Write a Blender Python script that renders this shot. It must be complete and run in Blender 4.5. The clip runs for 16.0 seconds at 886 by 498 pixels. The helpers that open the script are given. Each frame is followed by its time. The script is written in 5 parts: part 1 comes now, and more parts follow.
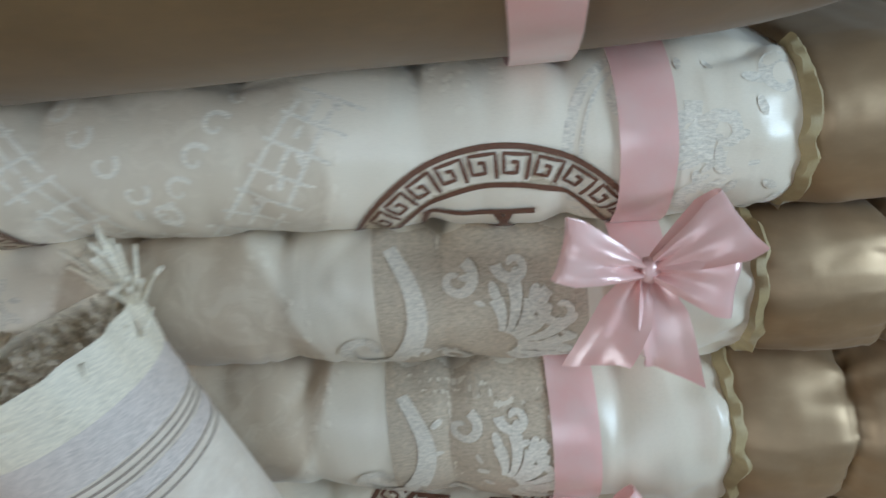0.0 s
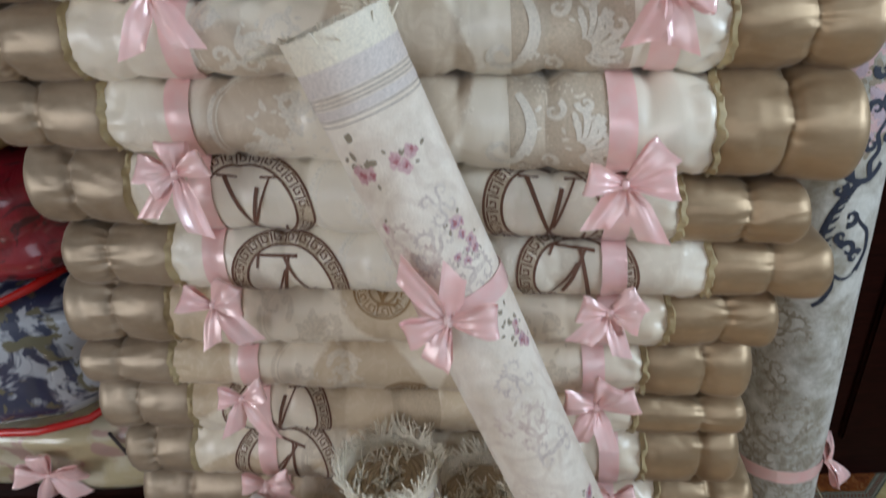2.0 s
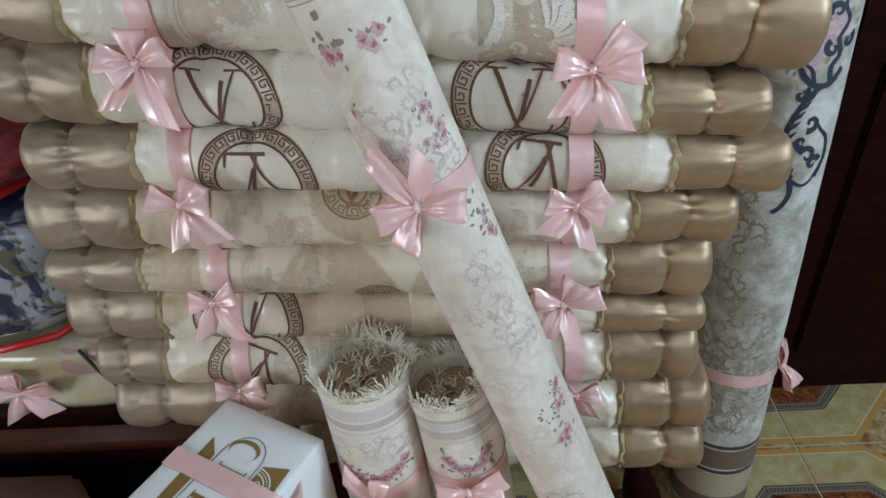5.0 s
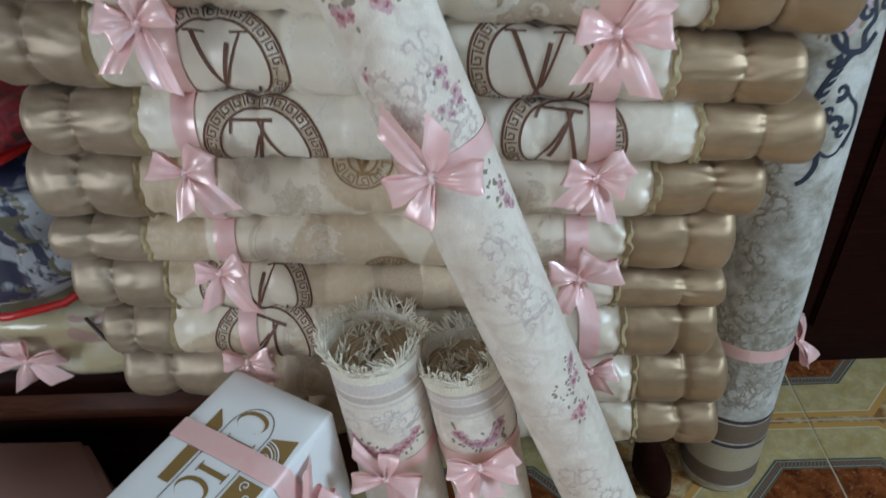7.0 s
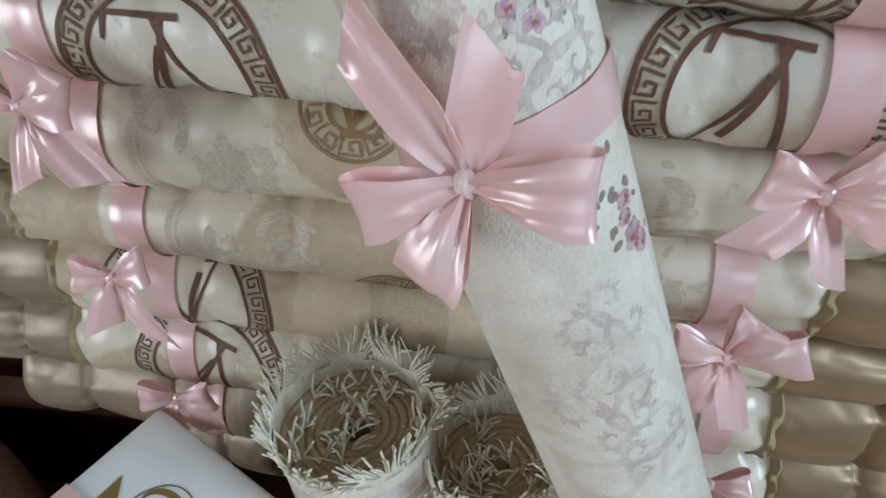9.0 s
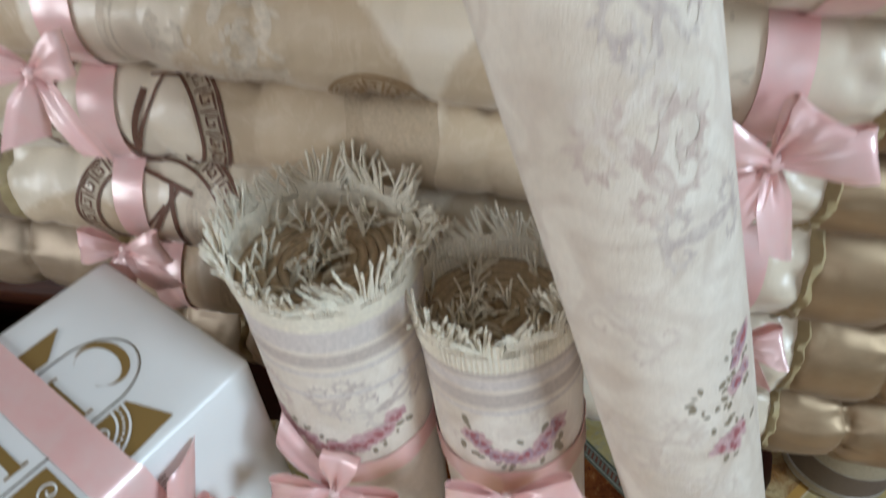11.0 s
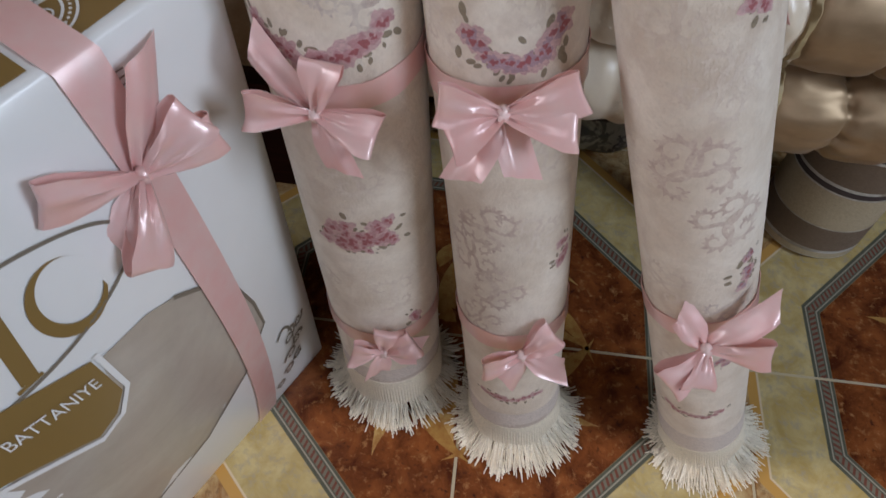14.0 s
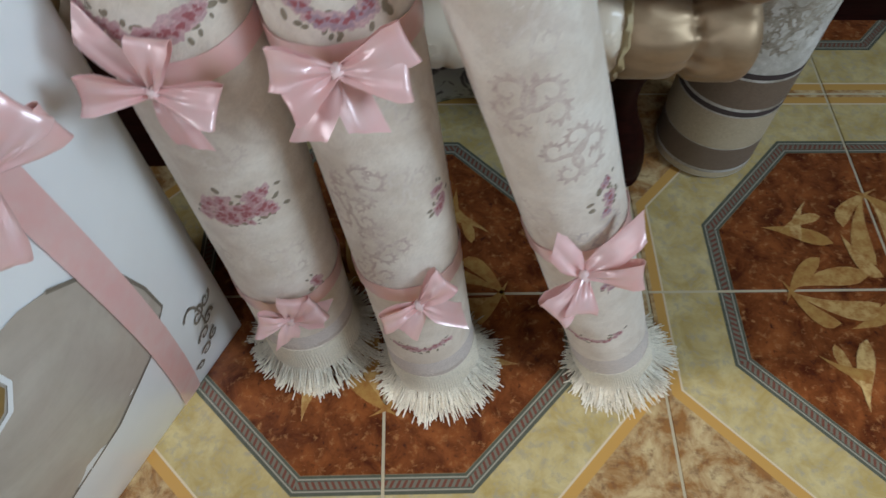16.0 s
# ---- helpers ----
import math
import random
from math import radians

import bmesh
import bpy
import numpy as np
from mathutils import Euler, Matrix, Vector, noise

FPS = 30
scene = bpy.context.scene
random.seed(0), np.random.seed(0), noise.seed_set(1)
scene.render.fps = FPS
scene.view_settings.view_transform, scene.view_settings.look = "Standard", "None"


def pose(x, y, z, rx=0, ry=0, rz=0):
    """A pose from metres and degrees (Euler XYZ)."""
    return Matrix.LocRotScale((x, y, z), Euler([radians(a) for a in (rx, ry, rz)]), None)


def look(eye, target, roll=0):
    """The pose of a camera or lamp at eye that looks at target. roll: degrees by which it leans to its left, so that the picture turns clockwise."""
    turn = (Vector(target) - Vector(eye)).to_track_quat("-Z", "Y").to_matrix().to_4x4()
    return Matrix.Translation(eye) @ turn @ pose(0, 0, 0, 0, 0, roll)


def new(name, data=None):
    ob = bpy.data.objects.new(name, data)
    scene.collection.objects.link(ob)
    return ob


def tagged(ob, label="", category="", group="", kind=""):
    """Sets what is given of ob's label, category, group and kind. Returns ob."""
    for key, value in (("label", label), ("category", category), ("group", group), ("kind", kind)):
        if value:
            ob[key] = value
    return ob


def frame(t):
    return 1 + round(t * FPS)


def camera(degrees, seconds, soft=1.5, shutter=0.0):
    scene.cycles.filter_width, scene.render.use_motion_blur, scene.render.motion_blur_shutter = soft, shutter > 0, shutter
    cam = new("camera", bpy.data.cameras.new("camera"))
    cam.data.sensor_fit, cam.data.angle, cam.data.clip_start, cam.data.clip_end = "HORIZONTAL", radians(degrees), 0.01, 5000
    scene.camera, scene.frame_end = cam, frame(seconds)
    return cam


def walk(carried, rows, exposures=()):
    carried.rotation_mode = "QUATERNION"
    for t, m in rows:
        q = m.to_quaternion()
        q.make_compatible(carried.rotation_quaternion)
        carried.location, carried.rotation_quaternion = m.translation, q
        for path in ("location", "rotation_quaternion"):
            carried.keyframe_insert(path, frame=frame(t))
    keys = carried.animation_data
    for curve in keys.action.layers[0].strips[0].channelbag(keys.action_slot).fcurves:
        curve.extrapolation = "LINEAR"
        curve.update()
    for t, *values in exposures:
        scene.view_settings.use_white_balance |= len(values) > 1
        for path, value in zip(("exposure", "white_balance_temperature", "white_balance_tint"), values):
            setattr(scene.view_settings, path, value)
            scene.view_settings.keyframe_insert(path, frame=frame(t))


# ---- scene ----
import itertools

cam = camera(65.9, 16.0, shutter=0.5)
PATH = [
    (0, (0.434, 0.454, 1.584), (0.352, 2.179, 0.575), -6.3),
    (0.5, (0.373, 0.324, 1.568), (0.356, 2.164, 0.784), -4.3),
    (1, (0.362, 0.212, 1.584), (0.303, 2.051, 0.8), -4.3),
    (1.5, (0.358, 0.124, 1.56), (0.276, 1.925, 0.694), -5.1),
    (2, (0.345, 0.067, 1.519), (0.202, 1.779, 0.494), -5.1),
    (2.5, (0.351, 0.046, 1.497), (0.233, 1.715, 0.401), -5.7),
    (3, (0.358, 0.036, 1.486), (0.278, 1.685, 0.356), -4.8),
    (3.5, (0.349, 0.027, 1.472), (0.278, 1.639, 0.29), -4.0),
    (5.8, (0.342, 0.025, 1.466), (0.286, 1.665, 0.322), -4.2),
    (6, (0.342, 0.021, 1.482), (0.284, 1.651, 0.323), -4.1),
    (6.5, (0.34, 0.026, 1.48), (0.277, 1.657, 0.324), -4.3),
    (7, (0.335, 0.054, 1.455), (0.246, 1.627, 0.223), -4.3),
    (7.5, (0.331, 0.148, 1.396), (0.216, 1.648, 0.078), -3.9),
    (8, (0.337, 0.282, 1.355), (0.162, 1.75, 0.008), -5.2),
    (8.2, (0.335, 0.322, 1.337), (0.14, 1.781, -0.017), -4.7),
    (10.3, (0.31, 0.459, 1.174), (0.068, 1.854, -0.238), -1.9),
    (10.5, (0.31, 0.45, 1.17), (0.086, 1.832, -0.258), -2.0),
    (11, (0.319, 0.408, 1.113), (0.12, 1.769, -0.339), -1.2),
    (11.5, (0.318, 0.382, 1.036), (0.142, 1.606, -0.537), 0.1),
    (12, (0.317, 0.358, 1.007), (0.164, 1.518, -0.615), 0.8),
    (12.5, (0.32, 0.339, 0.992), (0.184, 1.474, -0.649), 0.5),
    (13, (0.318, 0.322, 0.987), (0.194, 1.441, -0.665), 0.9),
    (13.5, (0.314, 0.304, 0.977), (0.209, 1.395, -0.696), 1.6),
    (14, (0.316, 0.291, 0.957), (0.25, 1.355, -0.735), 3.6),
    (14.5, (0.321, 0.277, 0.947), (0.292, 1.316, -0.762), 4.4),
    (15, (0.345, 0.272, 0.936), (0.369, 1.279, -0.793), 5.1),
    (15.5, (0.361, 0.28, 0.931), (0.408, 1.254, -0.815), 4.7),
    (16, (0.389, 0.28, 0.969), (0.457, 1.256, -0.776), 3.0),
]
walk(cam, [(t, look(eye, target, roll)) for t, eye, target, roll in PATH],
     [(0, -0.6, 5750, 5), (0.5, -0.4, 5900, 8), (1, -0.3, 6050, 10), (2, -0.4, 6050, 11), (3.5, -0.3, 5950, 9), (6, -0.37, 5650, 5), (7, -0.38, 5600, 5), (8, -0.42, 5600, 4), (10.3, -0.12, 5850, 6), (11, -0.12, 6000, 8), (11.5, -0.8, 6050, 12), (12, -0.8, 6000, 15), (13, -0.85, 6000, 17), (14, -0.66, 6250, 18), (14.5, -0.56, 6350, 18), (15, -0.54, 6250, 15), (16, -0.44, 5900, 9)])

# ---- world, light ----
world = bpy.data.worlds.new("world")
scene.world = world
world.use_nodes = True
wn = world.node_tree
sky = wn.nodes.new("ShaderNodeTexSky")
sky.sky_type, sky.sun_disc = "NISHITA", False
sky.sun_elevation, sky.sun_rotation = radians(40), radians(200)
wn.nodes["Background"].inputs[1].default_value = 0.12
wn.links.new(sky.outputs[0], wn.nodes["Background"].inputs[0])

sun = new("sun", bpy.data.lights.new("sun", "SUN"))
sun.data.energy, sun.data.angle, sun.data.color = 2.0, radians(0.5), (1, 0.95, 0.88)
sun.matrix_world = look((0, 0, 5), (0.3, 3, 2.2))

# daylight of the wide window behind the camera, the smaller one in the east wall, and the open door in the west
WIDE_POWER, WIN_POWER, DOOR_POWER = 16.0, 74.0, 34.0
wide_lamp = new("wide_window_light", bpy.data.lights.new("wide_window_light", "AREA"))
wide_lamp.data.shape, wide_lamp.data.size, wide_lamp.data.size_y = "RECTANGLE", 1.95, 1.1
wide_lamp.data.energy, wide_lamp.data.color = WIDE_POWER, (0.93, 0.95, 0.96)
wide_lamp.matrix_world = look((0.2, -2.17, 2.15), (0.2, 0.75, 0.95))
win_lamp = new("window_light", bpy.data.lights.new("window_light", "AREA"))
win_lamp.data.shape, win_lamp.data.size, win_lamp.data.size_y = "RECTANGLE", 0.92, 0.98
win_lamp.data.energy, win_lamp.data.color = WIN_POWER, (0.76, 0.9, 1.0)
win_lamp.matrix_world = look((2.71, -0.35, 2.11), (0.3, 0.75, 1.0))
door_lamp = new("door_light", bpy.data.lights.new("door_light", "AREA"))
door_lamp.data.shape, door_lamp.data.size, door_lamp.data.size_y = "RECTANGLE", 0.85, 1.2
door_lamp.data.energy, door_lamp.data.color = DOOR_POWER, (0.95, 0.97, 0.97)
door_lamp.matrix_world = look((-1.96, -0.9, 1.45), (0.3, 0.7, 1.0))


# ---- materials ----
class Mat:
    """A node material with short ways to add nodes."""

    def __init__(self, name, rough=0.5, color=(0.5, 0.5, 0.5), metal=0.0, sheen=0.0):
        self.m = bpy.data.materials.new(name)
        self.m.use_nodes = True
        self.t = self.m.node_tree
        self.b = self.t.nodes["Principled BSDF"]
        self.put("Roughness", rough)
        self.put("Metallic", metal)
        self.put("Base Color", (*color, 1))
        if sheen:
            self.put("Sheen Weight", sheen)
            self.put("Sheen Roughness", 0.4)

    def put(self, key, value):
        if isinstance(value, bpy.types.NodeSocket):
            self.t.links.new(value, self.b.inputs[key])
        else:
            self.b.inputs[key].default_value = value

    def node(self, kind, ins=(), **props):
        n = self.t.nodes.new(kind)
        for k, v in props.items():
            if k == "op":
                n.operation = v
            elif k == "bands":
                n.wave_type = v
            elif k == "feature":
                n.feature = v
            elif k == "blend":
                n.blend_type = v
        for k, v in dict(ins).items():
            if isinstance(v, bpy.types.NodeSocket):
                self.t.links.new(v, n.inputs[k])
            else:
                n.inputs[k].default_value = v
        return n

    def where(self):
        return self.node("ShaderNodeTexCoord").outputs["Object"]

    def math(self, op, a, b=0.0, c=0.0):
        return self.node("ShaderNodeMath", {0: a, 1: b, 2: c}, op=op).outputs[0]

    def noise(self, scale, detail=3.0, at=None, rough=0.55, distort=0.0):
        return self.node("ShaderNodeTexNoise", {"Vector": at or self.where(), "Scale": scale, "Detail": detail, "Roughness": rough, "Distortion": distort}).outputs[0]

    def stretch(self, at, s):
        return self.node("ShaderNodeMapping", {"Vector": at, "Scale": s}).outputs[0]

    def step(self, v, lo, hi):
        n = self.node("ShaderNodeMapRange", {0: v, 1: lo, 2: hi})
        return n.outputs[0]

    def mix(self, f, a, b, blend="MIX"):
        n = self.t.nodes.new("ShaderNodeMix")
        n.data_type, n.blend_type = "RGBA", blend
        for k, v in ((0, f), (6, a), (7, b)):
            if isinstance(v, bpy.types.NodeSocket):
                self.t.links.new(v, n.inputs[k])
            else:
                n.inputs[k].default_value = (*v, 1) if isinstance(v, tuple) and len(v) == 3 else v
        return n.outputs[2]

    def bump(self, h, strength=0.3, dist=0.002):
        n = self.node("ShaderNodeBump", {"Height": h, "Strength": strength, "Distance": dist})
        self.put("Normal", n.outputs[0])


def satin(name, light, dark, rough=0.33, sheen=0.3, wrinkle=0.2, metal=0.0):
    k = Mat(name, rough, metal=metal, sheen=sheen)
    p = k.where()
    n = k.noise(9, 4, p, 0.6, 0.4)
    fine = k.noise(60, 3, k.stretch(p, (1, 1, 2.5)), 0.6)
    col = k.mix(k.step(n, 0.3, 0.7), dark, light)
    col = k.mix(k.math("MULTIPLY", k.step(fine, 0.45, 0.8), 0.35), col, tuple(min(1, c * 1.25) for c in light))
    k.put("Base Color", col)
    k.put("Roughness", k.math("ADD", k.math("MULTIPLY", fine, 0.2), rough - 0.1))
    k.put("Anisotropic", 0.5)
    weave = k.noise(700, 1, p)
    h = k.math("ADD", k.math("MULTIPLY", k.noise(20, 3, k.stretch(p, (1.8, 1, 0.6)), 0.5, 0.6), 1.0), k.math("MULTIPLY", weave, 0.06))
    k.bump(h, wrinkle, 0.006)
    return k.m


def damask(name, cream, ground, seed, rough=0.42):
    """Cream satin with patches of matt woven scrollwork."""
    k = Mat(name, rough, sheen=0.25)
    p = k.node("ShaderNodeVectorMath", {0: k.where(), 1: (seed * 1.7, 0, seed * 0.31)}).outputs[0]
    warp = k.node("ShaderNodeVectorMath", {0: p, 1: k.node("ShaderNodeVectorMath", {0: k.node("ShaderNodeTexNoise", {"Vector": p, "Scale": 9.0}).outputs[1], 1: (0.035, 0.035, 0.035)}, op="MULTIPLY").outputs[0]}).outputs[0]
    cells = k.node("ShaderNodeTexVoronoi", {"Vector": k.stretch(warp, (5.2, 2.0, 4.0)), "Scale": 1.0, "Randomness": 0.75}).outputs[0]
    patch = k.step(cells, 0.47, 0.44)
    rim = k.math("MULTIPLY", k.step(k.math("ABSOLUTE", k.math("SUBTRACT", cells, 0.47)), 0.05, 0.02), 1.0)
    dots = k.step(k.node("ShaderNodeTexVoronoi", {"Vector": warp, "Scale": 120.0}).outputs[0], 0.38, 0.2)
    motif = k.math("MULTIPLY", dots, k.math("MULTIPLY", rim, 0.5))
    veil = k.step(k.noise(48, 3, warp, 0.6, 1.5), 0.5, 0.6)
    motif = k.math("MAXIMUM", motif, k.math("MULTIPLY", k.math("MULTIPLY", veil, patch), 0.16))
    stain = k.step(k.noise(5, 3, p), 0.35, 0.75)
    base = k.mix(patch, k.mix(stain, cream, tuple(c * 0.9 for c in cream)), ground)
    col = k.mix(motif, base, tuple(min(1, c * 1.05) for c in cream))
    thread = k.noise(420, 2, k.stretch(p, (1, 1, 4)))
    col = k.mix(k.math("MULTIPLY", k.step(thread, 0.4, 0.75), 0.08), col, tuple(c * 0.62 for c in ground))
    k.put("Base Color", col)
    k.put("Roughness", k.math("ADD", 0.29, k.math("MULTIPLY", k.math("MAXIMUM", patch, motif), 0.24)))
    h = k.math("ADD", k.math("MULTIPLY", motif, 0.5), k.math("ADD", k.math("MULTIPLY", thread, 0.07), k.math("MULTIPLY", k.noise(1.0, 2, k.stretch(p, (36, 9, 8)), 0.5, 0.4), 1.5)))
    k.bump(h, 0.4, 0.0035)
    return k.m


GOLD = satin("gold_satin", (0.42, 0.3, 0.18), (0.31, 0.21, 0.118), 0.48, 0.08, 0.05, 0.5)
GOLD_PALE = satin("pale_gold_satin", (0.43, 0.335, 0.24), (0.32, 0.24, 0.16), 0.48, 0.08, 0.05, 0.46)
OCHRE = satin("ochre_braid", (0.46, 0.37, 0.2), (0.26, 0.18, 0.08), 0.6, 0.2, 0.5)
VELVET = satin("gold_velvet", (0.24, 0.158, 0.074), (0.165, 0.105, 0.046), 0.6, 0.08, 0.1)
CREAMS = [damask("damask_%s" % n, c, g, s) for n, c, g, s in (
    ("ivory", (0.87, 0.795, 0.665), (0.66, 0.575, 0.455), 1.0),
    ("beige", (0.81, 0.725, 0.595), (0.58, 0.475, 0.355), 4.3),
    ("champagne", (0.79, 0.68, 0.53), (0.57, 0.44, 0.29), 7.9))]


def ribbon_mat():
    k = Mat("pink_satin_ribbon", 0.3, sheen=0.1)
    p = k.where()
    n = k.noise(40, 3, p)
    col = k.mix(k.step(n, 0.3, 0.7), (1.0, 0.73, 0.69), (1.0, 0.63, 0.595))
    k.put("Base Color", col)
    k.put("Coat Weight", 0.85)
    k.put("Coat Roughness", 0.19)
    k.put("Specular IOR Level", 0.85)
    k.put("Metallic", 0.1)
    k.put("Roughness", k.math("ADD", 0.27, k.math("MULTIPLY", n, 0.12)))
    k.bump(k.math("ADD", k.noise(55, 3, p, 0.6, 0.8), k.math("MULTIPLY", k.noise(1500, 1, p), 0.1)), 0.16, 0.002)
    glow = k.node("ShaderNodeBsdfTranslucent", {"Color": col})
    both = k.node("ShaderNodeMixShader", {0: 0.16, 1: k.b.outputs[0], 2: glow.outputs[0]})
    clear = k.node("ShaderNodeBsdfTransparent")
    all_of = k.node("ShaderNodeMixShader", {0: 0.1, 1: both.outputs[0], 2: clear.outputs[0]})
    k.t.links.new(all_of.outputs[0], k.t.nodes["Material Output"].inputs[0])
    return k.m


RIBBON = ribbon_mat()
PEARL = Mat("pink_pearl", 0.15, (0.88, 0.65, 0.61)).m


def thread_mat(name, color):
    k = Mat(name, 0.6, color, sheen=0.05)
    p = k.where()
    n = k.noise(300, 2, k.stretch(p, (1, 1, 3)))
    wear = k.noise(45, 3, p)
    col = k.mix(k.step(n, 0.25, 0.75), tuple(c * 0.72 for c in color), tuple(min(1, c * 1.12) for c in color))
    k.put("Base Color", k.mix(k.math("MULTIPLY", k.step(wear, 0.45, 0.75), 0.25), col, tuple(c ** 0.8 * 0.85 for c in color)))
    k.bump(n, 0.6, 0.001)
    return k.m


IVORY_THREADS = [thread_mat("raised_weave_" + n, c) for n, c in (("ivory", (0.85, 0.79, 0.68)), ("beige", (0.78, 0.71, 0.6)), ("champagne", (0.7, 0.59, 0.45)))]
BROWN_THREAD = thread_mat("brown_embroidery", (0.16, 0.07, 0.04))
TAN_THREAD = thread_mat("tan_embroidery", (0.33, 0.2, 0.09))
TAN_WEAVE = thread_mat("tan_weave", (0.54, 0.41, 0.27))
TAN_GROUND = thread_mat("tan_damask_ground", (0.6, 0.495, 0.37))
KEY_CLOTH = thread_mat("key_border_cloth", (0.58, 0.48, 0.345))


def rug_mat(name, light, shade, scroll, seed):
    """Short pile rug: pale ground with clouded patches and faint scrolls."""
    k = Mat(name, 0.85, sheen=0.35)
    p = k.node("ShaderNodeVectorMath", {0: k.where(), 1: (seed, seed * 0.7, 0)}).outputs[0]
    cloud = k.step(k.noise(16, 5, p, 0.65, 0.3), 0.38, 0.66)
    base = k.mix(cloud, light, shade)
    pile = k.noise(330, 3, p, 0.7)
    speck = k.noise(75, 4, p, 0.7)
    base = k.mix(k.math("MULTIPLY", k.step(speck, 0.45, 0.7), 0.22), base, tuple(c * 0.74 for c in shade))
    vine = k.node("ShaderNodeTexWave", {"Vector": p, "Scale": 13.0, "Distortion": 11.0, "Detail": 1.0, "Detail Scale": 1.2}, bands="RINGS").outputs[1]
    zone = k.step(k.noise(9, 1, p), 0.5, 0.58)
    base = k.mix(k.math("MULTIPLY", k.math("MULTIPLY", k.step(vine, 0.6, 0.9), zone), 0.22), base, scroll)
    base = k.mix(k.math("MULTIPLY", k.step(pile, 0.42, 0.7), 0.13), base, tuple(c * 0.6 for c in shade))
    k.put("Base Color", base)
    k.bump(k.math("ADD", pile, k.math("MULTIPLY", speck, 0.8)), 0.5, 0.0022)
    return k.m


RUG = rug_mat("ivory_rug_pile", (0.86, 0.77, 0.66), (0.71, 0.6, 0.485), (0.5, 0.37, 0.29), 2.0)
RUG_BIG = rug_mat("grey_rug_pile", (0.64, 0.62, 0.56), (0.27, 0.235, 0.17), (0.17, 0.13, 0.09), 9.0)
RUG_BACK = thread_mat("rug_backing", (0.56, 0.43, 0.28))
TAUPE = thread_mat("taupe_rug_stripe", (0.6, 0.505, 0.44))
PALE_STRIPE = thread_mat("mauve_rug_band", (0.71, 0.625, 0.57))
BROWN_STRIPE = thread_mat("brown_rug_stripe", (0.17, 0.12, 0.08))
FINE_LINE = thread_mat("fine_rug_line", (0.4, 0.33, 0.27))
HEM = thread_mat("cream_rug_hem", (0.46, 0.38, 0.25))
FRINGE = thread_mat("ivory_fringe", (0.87, 0.79, 0.64))
DARK_STRIPE = thread_mat("dark_rug_stripe", (0.05, 0.035, 0.035))
FLOWER = {n: thread_mat("woven_" + n, c) for n, c in dict(rose=(0.4, 0.12, 0.13), pink=(0.55, 0.3, 0.31), blush=(0.64, 0.42, 0.41), leaf=(0.3, 0.24, 0.165), mauve=(0.46, 0.31, 0.35), scroll=(0.67, 0.55, 0.46), lilac=(0.5, 0.38, 0.42), ink=(0.02, 0.025, 0.045)).items()}



def soft_print(name, color, ground):
    """A print worn into the pile, so that the ground comes through."""
    k = Mat(name, 0.85, sheen=0.3)
    p = k.where()
    f = k.math("ADD", k.math("MULTIPLY", k.step(k.noise(75, 4, p, 0.7), 0.36, 0.64), 0.7), k.math("MULTIPLY", k.step(k.noise(330, 2, p), 0.35, 0.7), 0.3))
    k.put("Base Color", k.mix(f, color, ground))
    k.bump(k.noise(330, 3, p, 0.7), 0.5, 0.0022)
    return k.m


SOFT = {n: soft_print("worn_print_" + n, c, g) for n, c, g in (
    ("scroll", (0.53, 0.39, 0.33), (0.76, 0.66, 0.56)), ("dusk", (0.5, 0.4, 0.355), (0.76, 0.67, 0.57)), ("faint", (0.66, 0.55, 0.46), (0.79, 0.7, 0.6)), ("dim", (0.2, 0.16, 0.11), (0.48, 0.44, 0.36)))}


def wood_mat(name, a, b, rough=0.35):
    k = Mat(name, rough)
    k.put("Specular IOR Level", 0.06)
    p = k.where()
    g = k.noise(14, 5, k.stretch(p, (1, 6, 6)), 0.6, 0.8)
    k.put("Base Color", k.mix(k.step(g, 0.3, 0.7), a, b))
    k.bump(k.noise(60, 4, k.stretch(p, (1, 8, 8))), 0.15, 0.002)
    return k.m


WOOD = wood_mat("dark_mahogany", (0.007, 0.0018, 0.0013), (0.022, 0.0045, 0.0028), 0.5)
WOOD_EDGE = wood_mat("brown_wood_rail", (0.04, 0.014, 0.008), (0.085, 0.03, 0.017))


def plaster_mat(name, c):
    k = Mat(name, 0.9)
    p = k.where()
    k.put("Base Color", k.mix(k.step(k.noise(3, 5, p), 0.3, 0.75), c, tuple(v * 0.9 for v in c)))
    k.bump(k.noise(180, 4, p), 0.2, 0.002)
    return k.m


# dark warm brown, set low to weaken and warm the light bounced off walls
PLASTER = plaster_mat("dim_wall_plaster", (0.2, 0.17, 0.135))
# grey-brown rather than white, so the ceiling returns little, warm light
CEILING = plaster_mat("dim_ceiling_paint", (0.3, 0.26, 0.21))


def card_mat(name, c, rough=0.32):
    k = Mat(name, rough)
    p = k.where()
    k.put("Base Color", k.mix(k.step(k.noise(7, 4, p), 0.35, 0.75), c, tuple(v * 0.93 for v in c)))
    k.put("Coat Weight", 0.3)
    k.put("Coat Roughness", 0.15)
    k.bump(k.noise(12, 3, p), 0.15, 0.006)
    return k.m


CARD = card_mat("white_gloss_card", (0.86, 0.865, 0.85))
CARD_RAW = card_mat("raw_cardboard", (0.3, 0.2, 0.11), 0.8)
BRONZE = card_mat("bronze_print", (0.25, 0.155, 0.045), 0.4)
GREY_LINE = card_mat("grey_print", (0.2, 0.17, 0.13), 0.4)
MAUVE = card_mat("mauve_card", (0.42, 0.25, 0.22), 0.6)


